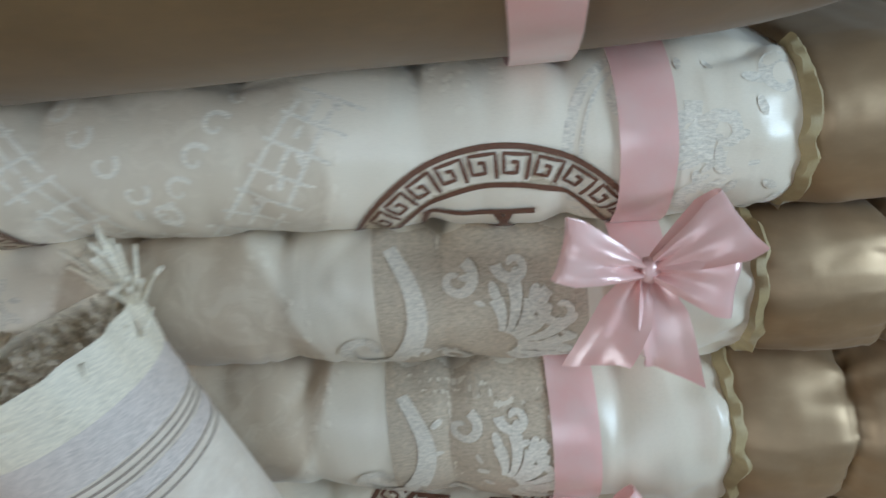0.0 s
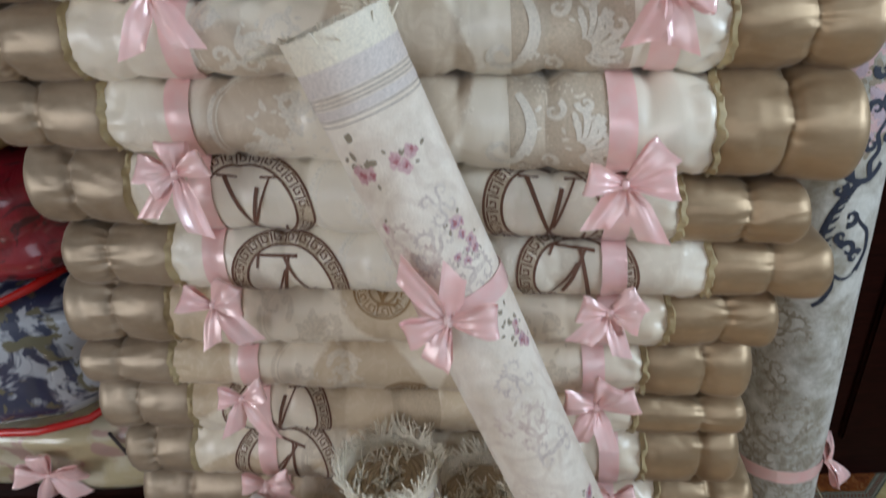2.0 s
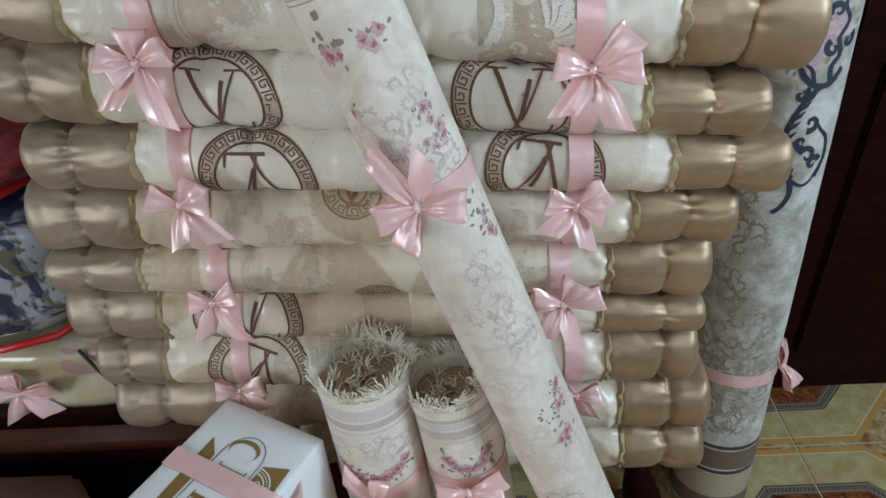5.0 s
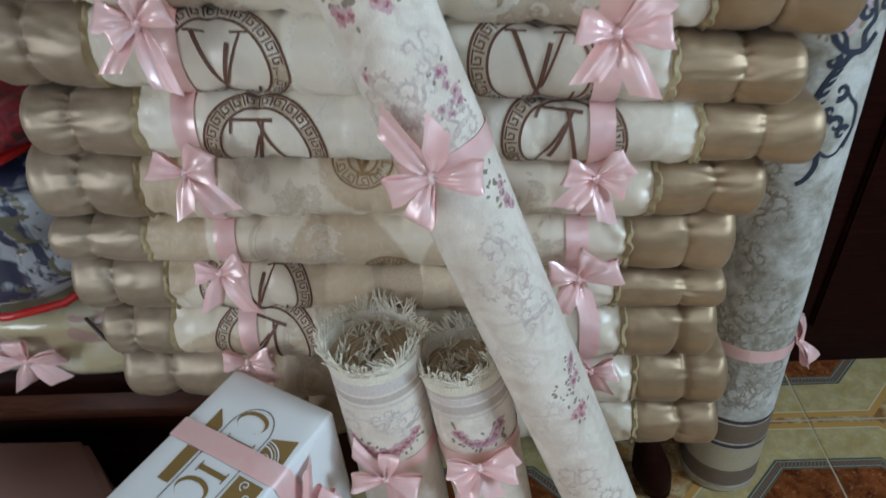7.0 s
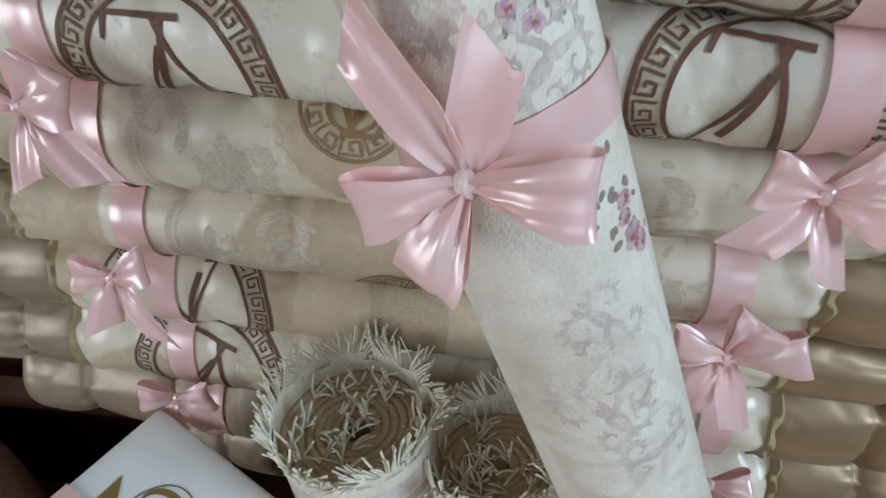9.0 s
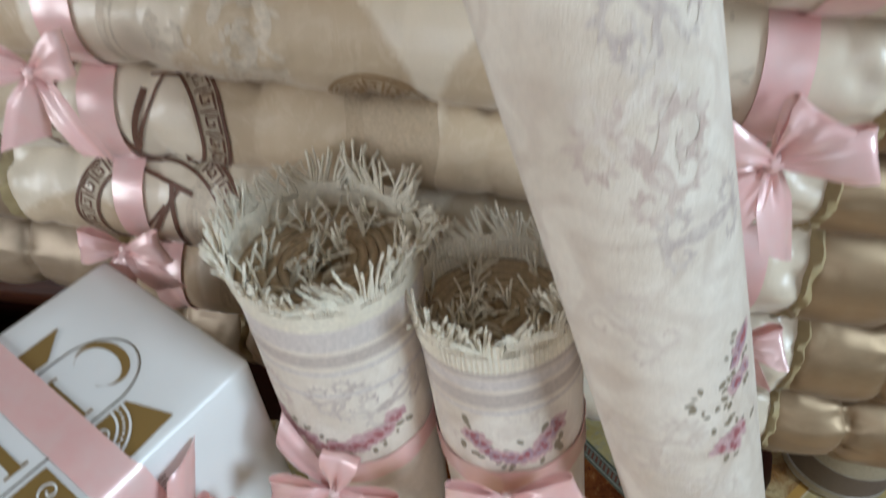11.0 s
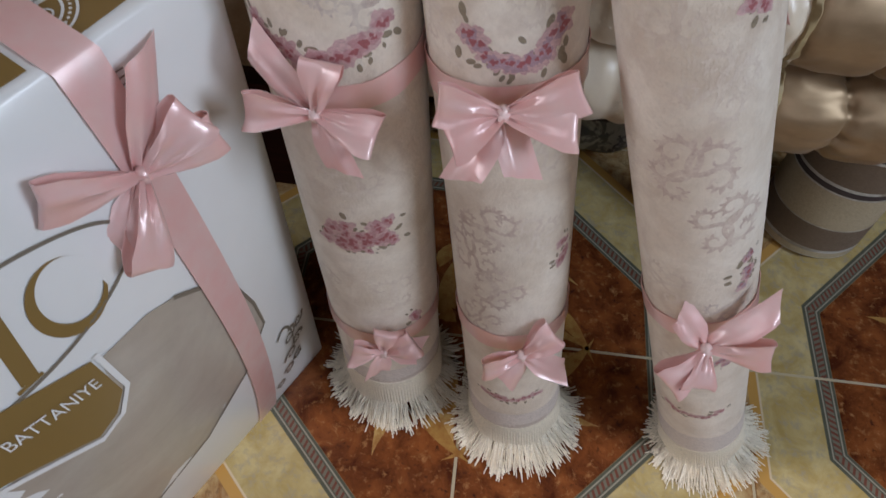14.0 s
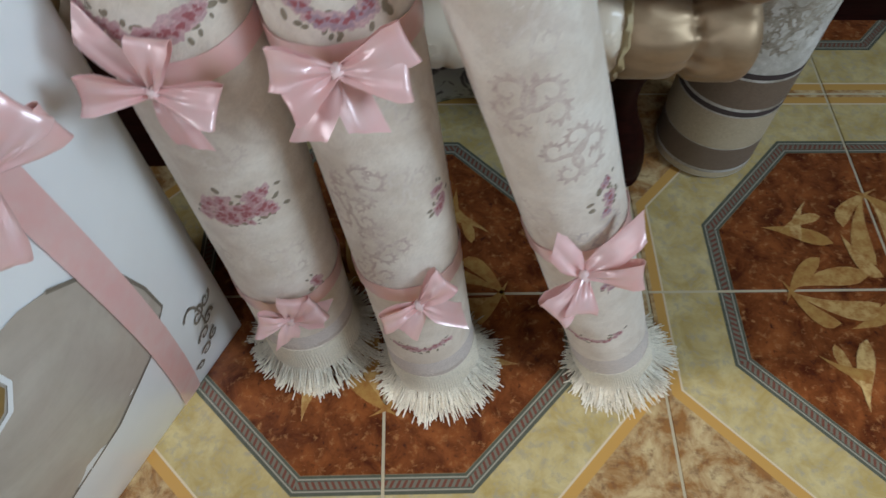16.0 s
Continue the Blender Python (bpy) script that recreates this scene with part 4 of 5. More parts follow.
def fringe(roll, t, end, seed, n=95, ln=0.03, splay=0.6, ground=False, wild=0.4, inner=0):
    """Loose threads in small tufts round one end of a roll."""
    rng = random.Random(seed)
    bm = bmesh.new()
    out_dir = roll.u if end else -roll.u
    tufts = (n + inner) // 6
    for c in range(tufts):
        wc = rng.uniform(0, 6.2832)
        deep = 0.001 if c < n // 6 else rng.uniform(0.008, 0.035)
        lean, turn, bend = splay * rng.uniform(0.3, 1.4), rng.gauss(0, wild * 0.55), rng.gauss(0, wild * 0.35)
        lc = ln * rng.uniform(0.75, 1.25)
        for k in range(6):
            w = wc + rng.gauss(0, 0.09)
            radial = roll.f * math.cos(w) + roll.s * math.sin(w)
            side = roll.u.cross(radial)
            p = roll.a + roll.u * (roll.len if end else 0.0) + radial * (roll.skin(w) - deep)
            d = (out_dir + radial * (lean + rng.gauss(0, 0.08)) + side * (turn + rng.gauss(0, 0.09))).normalized()
            l = lc * rng.uniform(0.85, 1.12)
            pts, cur = [p - out_dir * 0.004], p
            for s in range(5):
                pts.append(cur.copy())
                d = (d + side * bend * 0.35 + radial * (0.12 if ground else 0.08) + Vector((rng.gauss(0, 0.05), rng.gauss(0, 0.05), -0.05 if not ground else 0))).normalized()
                cur = cur + d * l / 4
                if ground and cur.z < 0.0025:
                    cur.z = 0.0015 + rng.uniform(0, 0.002)
            tube_bm(pts, 0.0012, 4, bm, 0.7)
    fr = part("fringe", bm, FRINGE, t, "ivory cotton fringe")
    fr["kind"] = "stuff"
    return fr


def sheer_collar(roll, t, end, ln=0.02, over=0.006, ribs=1.0):
    """The ribbed woven selvedge at the end of the pile."""
    rows = []
    n = 216
    base, sg = (roll.len, 1) if end else (0.0, -1)
    for k in range(n + 1):
        rnd = roll.r * 6.2832 * k / n
        rib = 0.0011 * ribs if k % 2 else 0.0
        wob = 0.0015 * math.sin(k * 0.21 + roll.r * 70) + (1 - ribs) * 0.006 * noise.noise((k * 0.12, roll.r * 50, 2.0))
        rows.append([roll.fit(base - sg * ln, rnd, 0.0005), roll.fit(base - sg * ln * 0.9, rnd, 0.0009 + rib), roll.fit(base - sg * ln * 0.3, rnd, 0.0011 + rib), roll.fit(base + sg * over, rnd, 0.0015 + rib + wob)])
    part("selvedge", thick(grid_bm(rows), 0.0008), FRINGE, t, "ivory woven selvedge")


def top_fringe(roll, t, seed, clumps, ln, lean, inner, over=0.022):
    """Cotton fringe standing in tufts round the rim, and tangled threads of the inner turns."""
    rng = random.Random(seed)
    bm = bmesh.new()
    end = roll.a + roll.u * roll.len
    for c in range(clumps + inner):
        rim = c < clumps
        wc = 6.2832 * c / clumps + rng.gauss(0, 0.05) if rim else rng.uniform(0, 6.2832)
        deep = 0.0 if rim else 0.006 + (roll.r - 0.014) * rng.random() ** 1.7
        clump, sway, lc = rng.gauss(0, 0.42), lean + rng.gauss(0, 0.26), ln * rng.uniform(0.8, 1.15)
        bend = rng.gauss(0, 0.12 if rim else 0.6)
        for k in range(7 if rim else 3):
            fan = (k - 3) / 3.0
            w = wc + fan * 2.6 / max(9, clumps)
            radial = roll.f * math.cos(w) + roll.s * math.sin(w)
            side = roll.u.cross(radial)
            p = end + radial * (roll.skin(w) + (0.002 if rim else -deep)) + roll.u * ((over - 0.002) if rim else 0.0)
            if rim:
                d = roll.u + radial * (sway + rng.gauss(0, 0.1)) + side * (clump + fan * 0.22 + rng.gauss(0, 0.07))
            else:
                d = roll.u * rng.uniform(0.7, 1.3) + radial * rng.gauss(-0.25, 0.35) + side * rng.gauss(0, 0.5)
            l, turn = lc * rng.uniform(0.85, 1.1) * (1 if rim else 0.85), bend
            if rng.random() < 0.04:
                turn, l = rng.choice((-1.3, 1.3)), l * 1.2
            d.normalize()
            pts, cur = [p - roll.u * 0.006], p
            for s in range(5):
                pts.append(cur.copy())
                d = (d + side * turn * 0.35 + radial * rng.gauss(0.02, 0.05) + Vector((rng.gauss(0, 0.05), rng.gauss(0, 0.05), -0.03))).normalized()
                cur = cur + d * l / 4
            tube_bm(pts, 0.0014 * rng.uniform(0.8, 1.2), 4, bm, 0.8)
    part("fringe", bm, FRINGE, t, "ivory cotton fringe")["kind"] = "stuff"


def spray(roll, t, spots, seed, cols=("blush", "pink", "rose"), leaves=3, name="rose_spray"):
    """Woven roses with leaves; spots are (round, along, radius)."""
    rng = random.Random(seed)
    holder = None
    for lev, col in enumerate(cols + ("leaf",)):
        bm = bmesh.new()
        for x, y, r in spots:
            if col == "leaf":
                for k in range(leaves):
                    ph = rng.uniform(0, 6.28)
                    lx, ly, ll = x + r * 1.0 * math.cos(ph), y + r * 1.0 * math.sin(ph), r * rng.uniform(0.5, 0.9)
                    p2 = ph + rng.uniform(-0.7, 0.7)
                    pts = [(lx + ll * (0.5 + 0.5 * math.cos(q)) * math.cos(p2) - ll * 0.28 * math.sin(q) * math.sin(p2), ly + ll * (0.5 + 0.5 * math.cos(q)) * math.sin(p2) + ll * 0.28 * math.sin(q) * math.cos(p2)) for q in [6.2832 * z / 9 for z in range(9)]]
                    flat_poly(pts, roll.place, bm, 0.00003 + 0.00008 * rng.random())
            else:
                for k in range((4, 4, 3)[lev]):
                    ph, off = rng.uniform(0, 6.28), r * (0.42, 0.36, 0.25)[lev] * rng.uniform(0.5, 1.2)
                    cx, cy, rr = x + off * math.cos(ph), y + off * math.sin(ph), r * (0.58, 0.34, 0.2)[lev] * rng.uniform(0.7, 1.2)
                    w = rng.uniform(0, 6)
                    pts = [(cx + rr * (0.85 + 0.25 * math.sin(3 * q + w)) * math.cos(q), cy + rr * (0.85 + 0.25 * math.sin(3 * q + w)) * math.sin(q)) for q in [6.2832 * z / 11 for z in range(11)]]
                    flat_poly(pts, roll.place, bm, 0.00014 + 0.0001 * lev + 0.00008 * rng.random())
        ob = part(name if holder is None else "petals", bm, FLOWER[col], holder or t)
        ob["kind"] = "stuff"
        holder = holder or ob


def row_of(x0, x1, y, dip, r, n, seed):
    rng = random.Random(seed)
    return [(lerp(x0, x1, k / (n - 1)), y - dip * math.sin(math.pi * k / (n - 1)) + rng.uniform(-0.003, 0.003), r * rng.uniform(0.7, 1.2)) for k in range(n)]


def heap(x, y, w, h, r, n, seed):
    rng = random.Random(seed)
    return [(x + rng.uniform(-1, 1) * w, y + rng.uniform(-1, 1) * h, r * rng.uniform(0.7, 1.25)) for k in range(n)]


def acanthus(roll, t, rnd, al, size, seed, col="scroll", n=4, name="scrollwork"):
    """Soft printed acanthus: curling stems from one root, with pointed lobes along their outer side."""
    rng = random.Random(seed)
    bm = bmesh.new()
    lift = 0.0
    a0 = rng.uniform(0, 6.28)
    for k in range(n):
        hand = 1 if k % 2 else -1
        aim = a0 + 6.2832 * k / n + rng.uniform(-0.4, 0.4)
        r = size * rng.uniform(0.3, 0.48)
        cx, cy = rnd + size * 0.62 * math.cos(aim), al + size * 0.62 * math.sin(aim)
        st = math.degrees(aim) + 180 + hand * 70
        sp = spiral(cx, cy, r, rng.uniform(0.75, 1.05), st, hand, 20)
        stem = [(lerp(rnd, sp[0][0], f / 5) + 0.12 * size * math.sin(f * 0.628) * math.cos(aim + 1.57 * hand), lerp(al, sp[0][1], f / 5) + 0.12 * size * math.sin(f * 0.628) * math.sin(aim + 1.57 * hand)) for f in range(5)]
        lift += 0.000008
        stroke(stem + sp, size * 0.13, roll.place, bm, lift, (1.25, 0.35))
        for m in range(7):
            i = 1 + m * 2
            px, py = sp[i]
            out = math.atan2(py - cy, px - cx) + hand * 0.75
            ll = r * rng.uniform(0.45, 0.8) * (1 - 0.06 * m)
            lift += 0.000005
            pts = [(px + ll * (0.42 + 0.58 * math.cos(q)) * math.cos(out) - ll * 0.27 * math.sin(q) * (1 - 0.5 * math.cos(q)) * math.sin(out), py + ll * (0.42 + 0.58 * math.cos(q)) * math.sin(out) + ll * 0.27 * math.sin(q) * (1 - 0.5 * math.cos(q)) * math.cos(out)) for q in [6.2832 * z / 10 for z in range(10)]]
            flat_poly(pts, roll.place, bm, lift)
    part(name, bm, SOFT[col], t)["kind"] = "stuff"


def roll_bow(roll, at, loops, tails, size, label, pearl=True, w=0.026, lean=0.0):
    """A bow at a spot of a roll, with its band."""
    c = Vector(at)
    al = (c - roll.a).dot(roll.u)
    n = (c - roll.a - roll.u * al).normalized()
    rnd = math.atan2(n.dot(roll.s), n.dot(roll.f))
    rows = []
    for k in range(49):
        ph = roll.r * 6.2832 * k / 48
        da = lean * (1 - math.cos(ph / roll.r - rnd))
        rows.append([roll.fit(al + da + w * (v / 3 - 0.5), ph, 0.002 + 0.0006 * math.sin(k * 1.3 + v)) for v in range(4)])
    make_bow(c + n * 0.003, n + Vector((0, 0, 0.18 if c.z > 0.9 else 0.5)), roll.u, loops, tails, size, [thick(grid_bm(rows), 0.0006)], label, "ribbon bows", pearl)


FRONT = (-0.15, -1, 0)
RC = Roll((0.6667, 0.6298, 0.032), (0.2102, 0.7328, 1.3501), 0.0566, FRONT, 2.7, 6.0)
RA = Roll((0.2295, 0.6795, 0.026), (0.1865, 0.727, 0.7503), 0.0690, (0.05, -1, 0), 2.0)
RB = Roll((0.4071, 0.6351, 0.026), (0.3113, 0.7242, 0.7171), 0.0637, (0.0, -1, 0), 2.4)
RD = Roll((0.895, 1.038, 0.004), (0.8923, 1.2016, 2.0), 0.091, (-0.3, -1, 0), 2.8, 3.6, 0.011)

SM = "small ivory rug rolled up, with pink roses and cream fringe"
ta = make_roll("rolled_rug", SM, RA, RUG, ((0.715, 0.021, PALE_STRIPE), (0.694, 0.012, TAUPE), (0.680, 0.004, PALE_STRIPE), (0.655, 0.004, PALE_STRIPE), (0.080, 0.034, PALE_STRIPE), (0.066, 0.008, TAUPE)))
tb = make_roll("rolled_rug", SM, RB, RUG, ((0.699, 0.009, TAUPE), (0.688, 0.010, PALE_STRIPE), (0.672, 0.014, TAUPE), (0.658, 0.004, PALE_STRIPE), (0.066, 0.036, PALE_STRIPE), (0.051, 0.008, TAUPE)))
tc = make_roll("rolled_rug", "long ivory floral rug rolled up, leaning against the quilts", RC, RUG, ((1.386, 0.028, PALE_STRIPE), (1.370, 0.0014, FINE_LINE), (1.3655, 0.0014, FINE_LINE), (1.3615, 0.0014, FINE_LINE), (1.354, 0.010, PALE_STRIPE), (1.3475, 0.0014, FINE_LINE), (1.342, 0.0014, FINE_LINE), (0.070, 0.044, PALE_STRIPE), (0.052, 0.008, TAUPE)))
td = make_roll("standing_carpet", "large grey-ivory carpet rolled upright with black scroll ornament", RD, RUG_BIG, ((0.008, 0.012, HEM), (0.045, 0.05, BROWN_STRIPE), (0.107, 0.07, HEM), (0.150, 0.01, DARK_STRIPE), (0.188, 0.055, BROWN_STRIPE), (0.225, 0.01, DARK_STRIPE)))
for roll, t, sd in ((RA, ta, 1), (RB, tb, 2), (RC, tc, 3)):
    sheer_collar(roll, t, True, 0.002, 0.03 if roll is RC else 0.024, 1.0 if roll is RB else 0.15)
    sheer_collar(roll, t, False, 0.058 if roll is RA else 0.045, 0.003)
    fringe(roll, t, False, sd, 1100, 0.046, 0.5, True, 0.1)
top_fringe(RA, ta, 11, 34, 0.030, 0.2, 40)
top_fringe(RB, tb, 12, 31, 0.028, 0.18, 36)
top_fringe(RC, tc, 13, 0, 0.034, 0.1, 210, 0.024)


def tuft(roll, t, w, spread, ln, lean, count, seed):
    """A bunch of thick cotton threads fanning from one side of the rim."""
    rng = random.Random(seed)
    bm = bmesh.new()
    for k in range(count):
        f = 2 * k / (count - 1) - 1
        wk = w + f * 0.22 + rng.gauss(0, 0.04)
        radial = roll.f * math.cos(wk) + roll.s * math.sin(wk)
        side = roll.u.cross(radial)
        d = (roll.u + radial * (lean + rng.gauss(0, 0.14)) + side * (f * spread + rng.gauss(0, 0.08))).normalized()
        cur = roll.a + roll.u * (roll.len + 0.016) + radial * (roll.r - 0.002)
        l, pts = ln * rng.uniform(0.75, 1.1), []
        for m in range(6):
            pts.append(cur.copy())
            d = (d + side * f * 0.12 + Vector((rng.gauss(0, 0.05), rng.gauss(0, 0.05), -0.06))).normalized()
            cur = cur + d * l / 5
        tube_bm(pts, 0.0019, 5, bm, 0.8)
    part("tuft", bm, FRINGE, t, "knotted cotton tuft")["kind"] = "stuff"


tuft(RC, tc, 2.5, 0.75, 0.05, 0.15, 30, 21)
tuft(RC, tc, -1.75, 0.55, 0.045, 1.6, 24, 22)

ROSY, MAUVY = ("blush", "pink", "rose"), ("blush", "mauve", "rose")
for k, (roll, t, spots, cols) in enumerate((
        (RC, tc, [(-0.021, 1.289, 0.0155), (-0.008, 1.286, 0.010)], ROSY), (RC, tc, [(0.022, 1.293, 0.011), (0.03, 1.284, 0.010), (0.043, 1.294, 0.010)], ROSY), (RC, tc, [(-0.026, 1.227, 0.008)], ROSY),
        (RC, tc, heap(0.058, 1.19, 0.008, 0.022, 0.0085, 7, 1), MAUVY), (RC, tc, heap(0.045, 1.165, 0.008, 0.008, 0.006, 3, 2), MAUVY),
        (RC, tc, heap(0.075, 1.03, 0.006, 0.03, 0.008, 6, 3), MAUVY), (RC, tc, heap(0.062, 0.775, 0.008, 0.022, 0.009, 8, 4), MAUVY), (RC, tc, heap(0.048, 0.706, 0.009, 0.009, 0.009, 6, 5), ROSY),
        (RC, tc, heap(0.05, 0.437, 0.007, 0.024, 0.0085, 7, 6), MAUVY), (RC, tc, heap(0.038, 0.285, 0.016, 0.01, 0.0065, 7, 7), MAUVY), (RC, tc, row_of(-0.035, 0.03, 0.166, 0.012, 0.007, 10, 8), ROSY),
        (RA, ta, row_of(-0.055, 0.05, 0.608, 0.022, 0.0125, 14, 9), ROSY), (RA, ta, heap(0.0, 0.382, 0.036, 0.015, 0.0115, 28, 10), ROSY), (RA, ta, heap(0.0, 0.362, 0.02, 0.006, 0.008, 8, 11), ROSY), (RA, ta, heap(0.055, 0.2, 0.008, 0.02, 0.009, 4, 12), ROSY),
        (RB, tb, row_of(-0.022, 0.05, 0.628, 0.024, 0.0125, 12, 13), MAUVY), (RB, tb, heap(0.068, 0.38, 0.006, 0.028, 0.009, 6, 14), ROSY), (RB, tb, row_of(-0.036, 0.04, 0.128, 0.006, 0.0075, 12, 15), ROSY))):
    spray(roll, t, spots, 200 + k, cols, 2)
for k, (roll, t, spots) in enumerate(((RC, tc, [(-0.016, 1.312, 0.012)]), (RC, tc, [(0.068, 1.078, 0.010), (0.058, 1.06, 0.008)]), (RC, tc, [(0.035, 0.757, 0.009), (0.04, 0.735, 0.008)]), (RC, tc, [(0.046, 0.43, 0.012)]))):
    spray(roll, t, spots, 260 + k, ("leaf",), 5, "leaf_spray")
for k, (roll, t, rnd, al, size, col, n) in enumerate((
        (RA, ta, 0.012, 0.648, 0.026, "dusk", 5), (RA, ta, 0.052, 0.63, 0.03, "dusk", 4), (RA, ta, -0.06, 0.64, 0.028, "scroll", 4), (RA, ta, -0.05, 0.28, 0.026, "faint", 4), (RA, ta, 0.03, 0.27, 0.03, "faint", 4), (RA, ta, 0.01, 0.47, 0.03, "faint", 4),
        (RB, tb, -0.017, 0.432, 0.03, "scroll", 5), (RB, tb, -0.035, 0.39, 0.03, "scroll", 4), (RB, tb, -0.008, 0.345, 0.032, "scroll", 5), (RB, tb, -0.03, 0.29, 0.026, "scroll", 4), (RB, tb, 0.035, 0.52, 0.028, "faint", 4), (RB, tb, -0.04, 0.62, 0.025, "faint", 4), (RB, tb, 0.03, 0.65, 0.022, "faint", 4), (RB, tb, 0.03, 0.42, 0.025, "faint", 4),
        (RC, tc, 0.044, 1.231, 0.024, "dusk", 4), (RC, tc, -0.012, 1.194, 0.034, "scroll", 5), (RC, tc, 0.02, 1.185, 0.03, "dusk", 4), (RC, tc, 0.05, 1.145, 0.026, "dusk", 5), (RC, tc, -0.05, 1.15, 0.03, "faint", 4), (RC, tc, 0.041, 1.0, 0.026, "dusk", 4), (RC, tc, 0.02, 0.965, 0.026, "faint", 4), (RC, tc, 0.024, 0.935, 0.034, "scroll", 5), (RC, tc, 0.05, 0.885, 0.03, "dusk", 4),
        (RC, tc, 0.0, 0.83, 0.03, "faint", 4), (RC, tc, -0.004, 0.72, 0.034, "faint", 5), (RC, tc, 0.02, 0.65, 0.03, "faint", 4), (RC, tc, 0.0, 0.575, 0.036, "scroll", 5), (RC, tc, -0.045, 0.57, 0.028, "faint", 4), (RC, tc, 0.028, 0.51, 0.032, "scroll", 5), (RC, tc, -0.03, 0.42, 0.03, "faint", 4), (RC, tc, 0.035, 0.39, 0.026, "dusk", 4), (RC, tc, -0.02, 0.27, 0.026, "faint", 4))):
    acanthus(roll, t, rnd, al, size, 300 + k, col, n)
# black scroll ornament, mirrored about the middle of its repeat, and mauve flowers of the large carpet
def bend(points, n=5):
    """A smooth line through a few points."""
    out = []
    for i in range(len(points) - 1):
        p0, p1, p2, p3 = points[max(i - 1, 0)], points[i], points[i + 1], points[min(i + 2, len(points) - 1)]
        for k in range(n):
            f = k / n
            out.append(tuple(0.5 * (2 * b + (c - a) * f + (2 * a - 5 * b + 4 * c - d) * f * f + (3 * b - a - 3 * c + d) * f ** 3) for a, b, c, d in zip(p0, p1, p2, p3)))
    return out + [points[-1]]


def ornament(flip):
    bm = bmesh.new()
    lifts = itertools.count()

    def put(pts, w, ends=(0.5, 1.1)):
        stroke([(a, 2 * 1.25 - b if flip else b) for a, b in pts], w, RD.place, bm, 0.0004 + 0.00003 * next(lifts), ends)
    left = bend([(0.041, 1.018), (0.02, 0.99), (0.004, 0.95), (-0.002, 0.907), (0.006, 0.878), (0.024, 0.858)])
    put(left, 0.014, (0.4, 1.2))
    put(bend([(0.024, 0.858), (0.028, 0.832), (0.018, 0.808), (0.004, 0.796)]), 0.009, (1.2, 0.9))
    put(bend([(0.024, 0.858), (0.045, 0.846), (0.063, 0.852), (0.07, 0.866)]), 0.006, (1.2, 0.6))
    put(bend([(0.07, 0.858), (0.086, 0.89), (0.08, 0.925), (0.06, 0.945), (0.042, 0.968)]), 0.010, (1.2, 0.4))
    put(bend([(0.0, 1.056), (0.012, 1.034), (0.034, 1.018), (0.06, 1.02), (0.078, 1.042)]), 0.011, (0.8, 1.0))
    put(bend([(0.002, 1.056), (0.022, 1.044), (0.03, 1.022)]), 0.008, (0.5, 1.0))
    put(bend([(0.06, 1.02), (0.054, 1.045), (0.066, 1.065), (0.058, 1.09), (0.07, 1.115), (0.056, 1.14), (0.068, 1.17), (0.052, 1.2), (0.06, 1.25)]), 0.008, (1.2, 0.7))
    for x, y, r, st, hand in ((0.014, 1.004, 0.011, 60, -1), (0.04, 0.957, 0.014, 250, 1), (0.045, 0.9, 0.016, 160, -1), (0.06, 0.885, 0.013, 20, 1), (0.03, 0.925, 0.011, 300, -1), (0.05, 1.075, 0.013, 120, 1), (0.078, 1.085, 0.012, 60, -1), (0.045, 1.13, 0.014, 200, -1), (0.075, 1.15, 0.012, 10, 1), (0.045, 1.185, 0.012, 150, 1), (0.07, 1.215, 0.012, 60, -1)):
        put(spiral(x, y, r, 0.95, st, hand), 0.009, (1.3, 0.35))
    for i in range(2, len(left) - 2, 2):
        (x0, y0), (x1, y1) = left[i - 1], left[i + 1]
        q = math.hypot(x1 - x0, y1 - y0)
        nx = abs(y1 - y0) / q
        put([left[i], (left[i][0] + nx * 0.01, left[i][1] + 0.003), (left[i][0] + nx * 0.018, left[i][1] + 0.011)], 0.009, (1.3, 0.2))
    part("scroll_ornament", bm, FLOWER["ink"], td, "black woven scroll ornament")["kind"] = "stuff"


ornament(False)
ornament(True)
for k in range(9):
    spray(RD, td, heap(-0.02 + 0.01 * (k % 3), 1.075 + 0.042 * k, 0.075, 0.026, 0.02, 11, 60 + k), 500 + k, ("blush", "lilac", "lilac"), 3, "flower_field")
for k, (x, y, s) in enumerate(((-0.05, 0.5, 0.05), (0.01, 0.43, 0.05), (0.03, 0.52, 0.04), (-0.02, 0.36, 0.05), (0.05, 0.36, 0.045), (-0.06, 0.42, 0.045), (0.0, 0.58, 0.04), (-0.03, 0.3, 0.04), (0.03, 0.31, 0.04), (-0.09, 0.5, 0.05), (0.06, 0.44, 0.045), (-0.05, 0.64, 0.04), (-0.03, 0.74, 0.04), (-0.06, 0.82, 0.04))):
    acanthus(RD, td, x, y, s, 77 + k, "dim", 5)

PB = "pink satin ribbon bow with a pearl, tied round a rolled rug"
roll_bow(RC, (0.297, 0.650, 1.084), ((-12, 0.058), (176, 0.05), (232, 0.052)), ((110, 0.085), (62, 0.062)), 0.92, PB)
roll_bow(RC, (0.550, 0.588, 0.372), ((-10, 0.056), (212, 0.05), (246, 0.038)), ((112, 0.048), (28, 0.078)), 0.98, PB)
roll_bow(RA, (0.195, 0.638, 0.579), ((176, 0.058), (-12, 0.058), (76, 0.05)), ((130, 0.08), (294, 0.058)), 0.85, PB, lean=0.012)
roll_bow(RA, (0.234, 0.614, 0.213), ((165, 0.04), (25, 0.042), (75, 0.035)), ((250, 0.035), (-5, 0.045)), 0.95, PB)
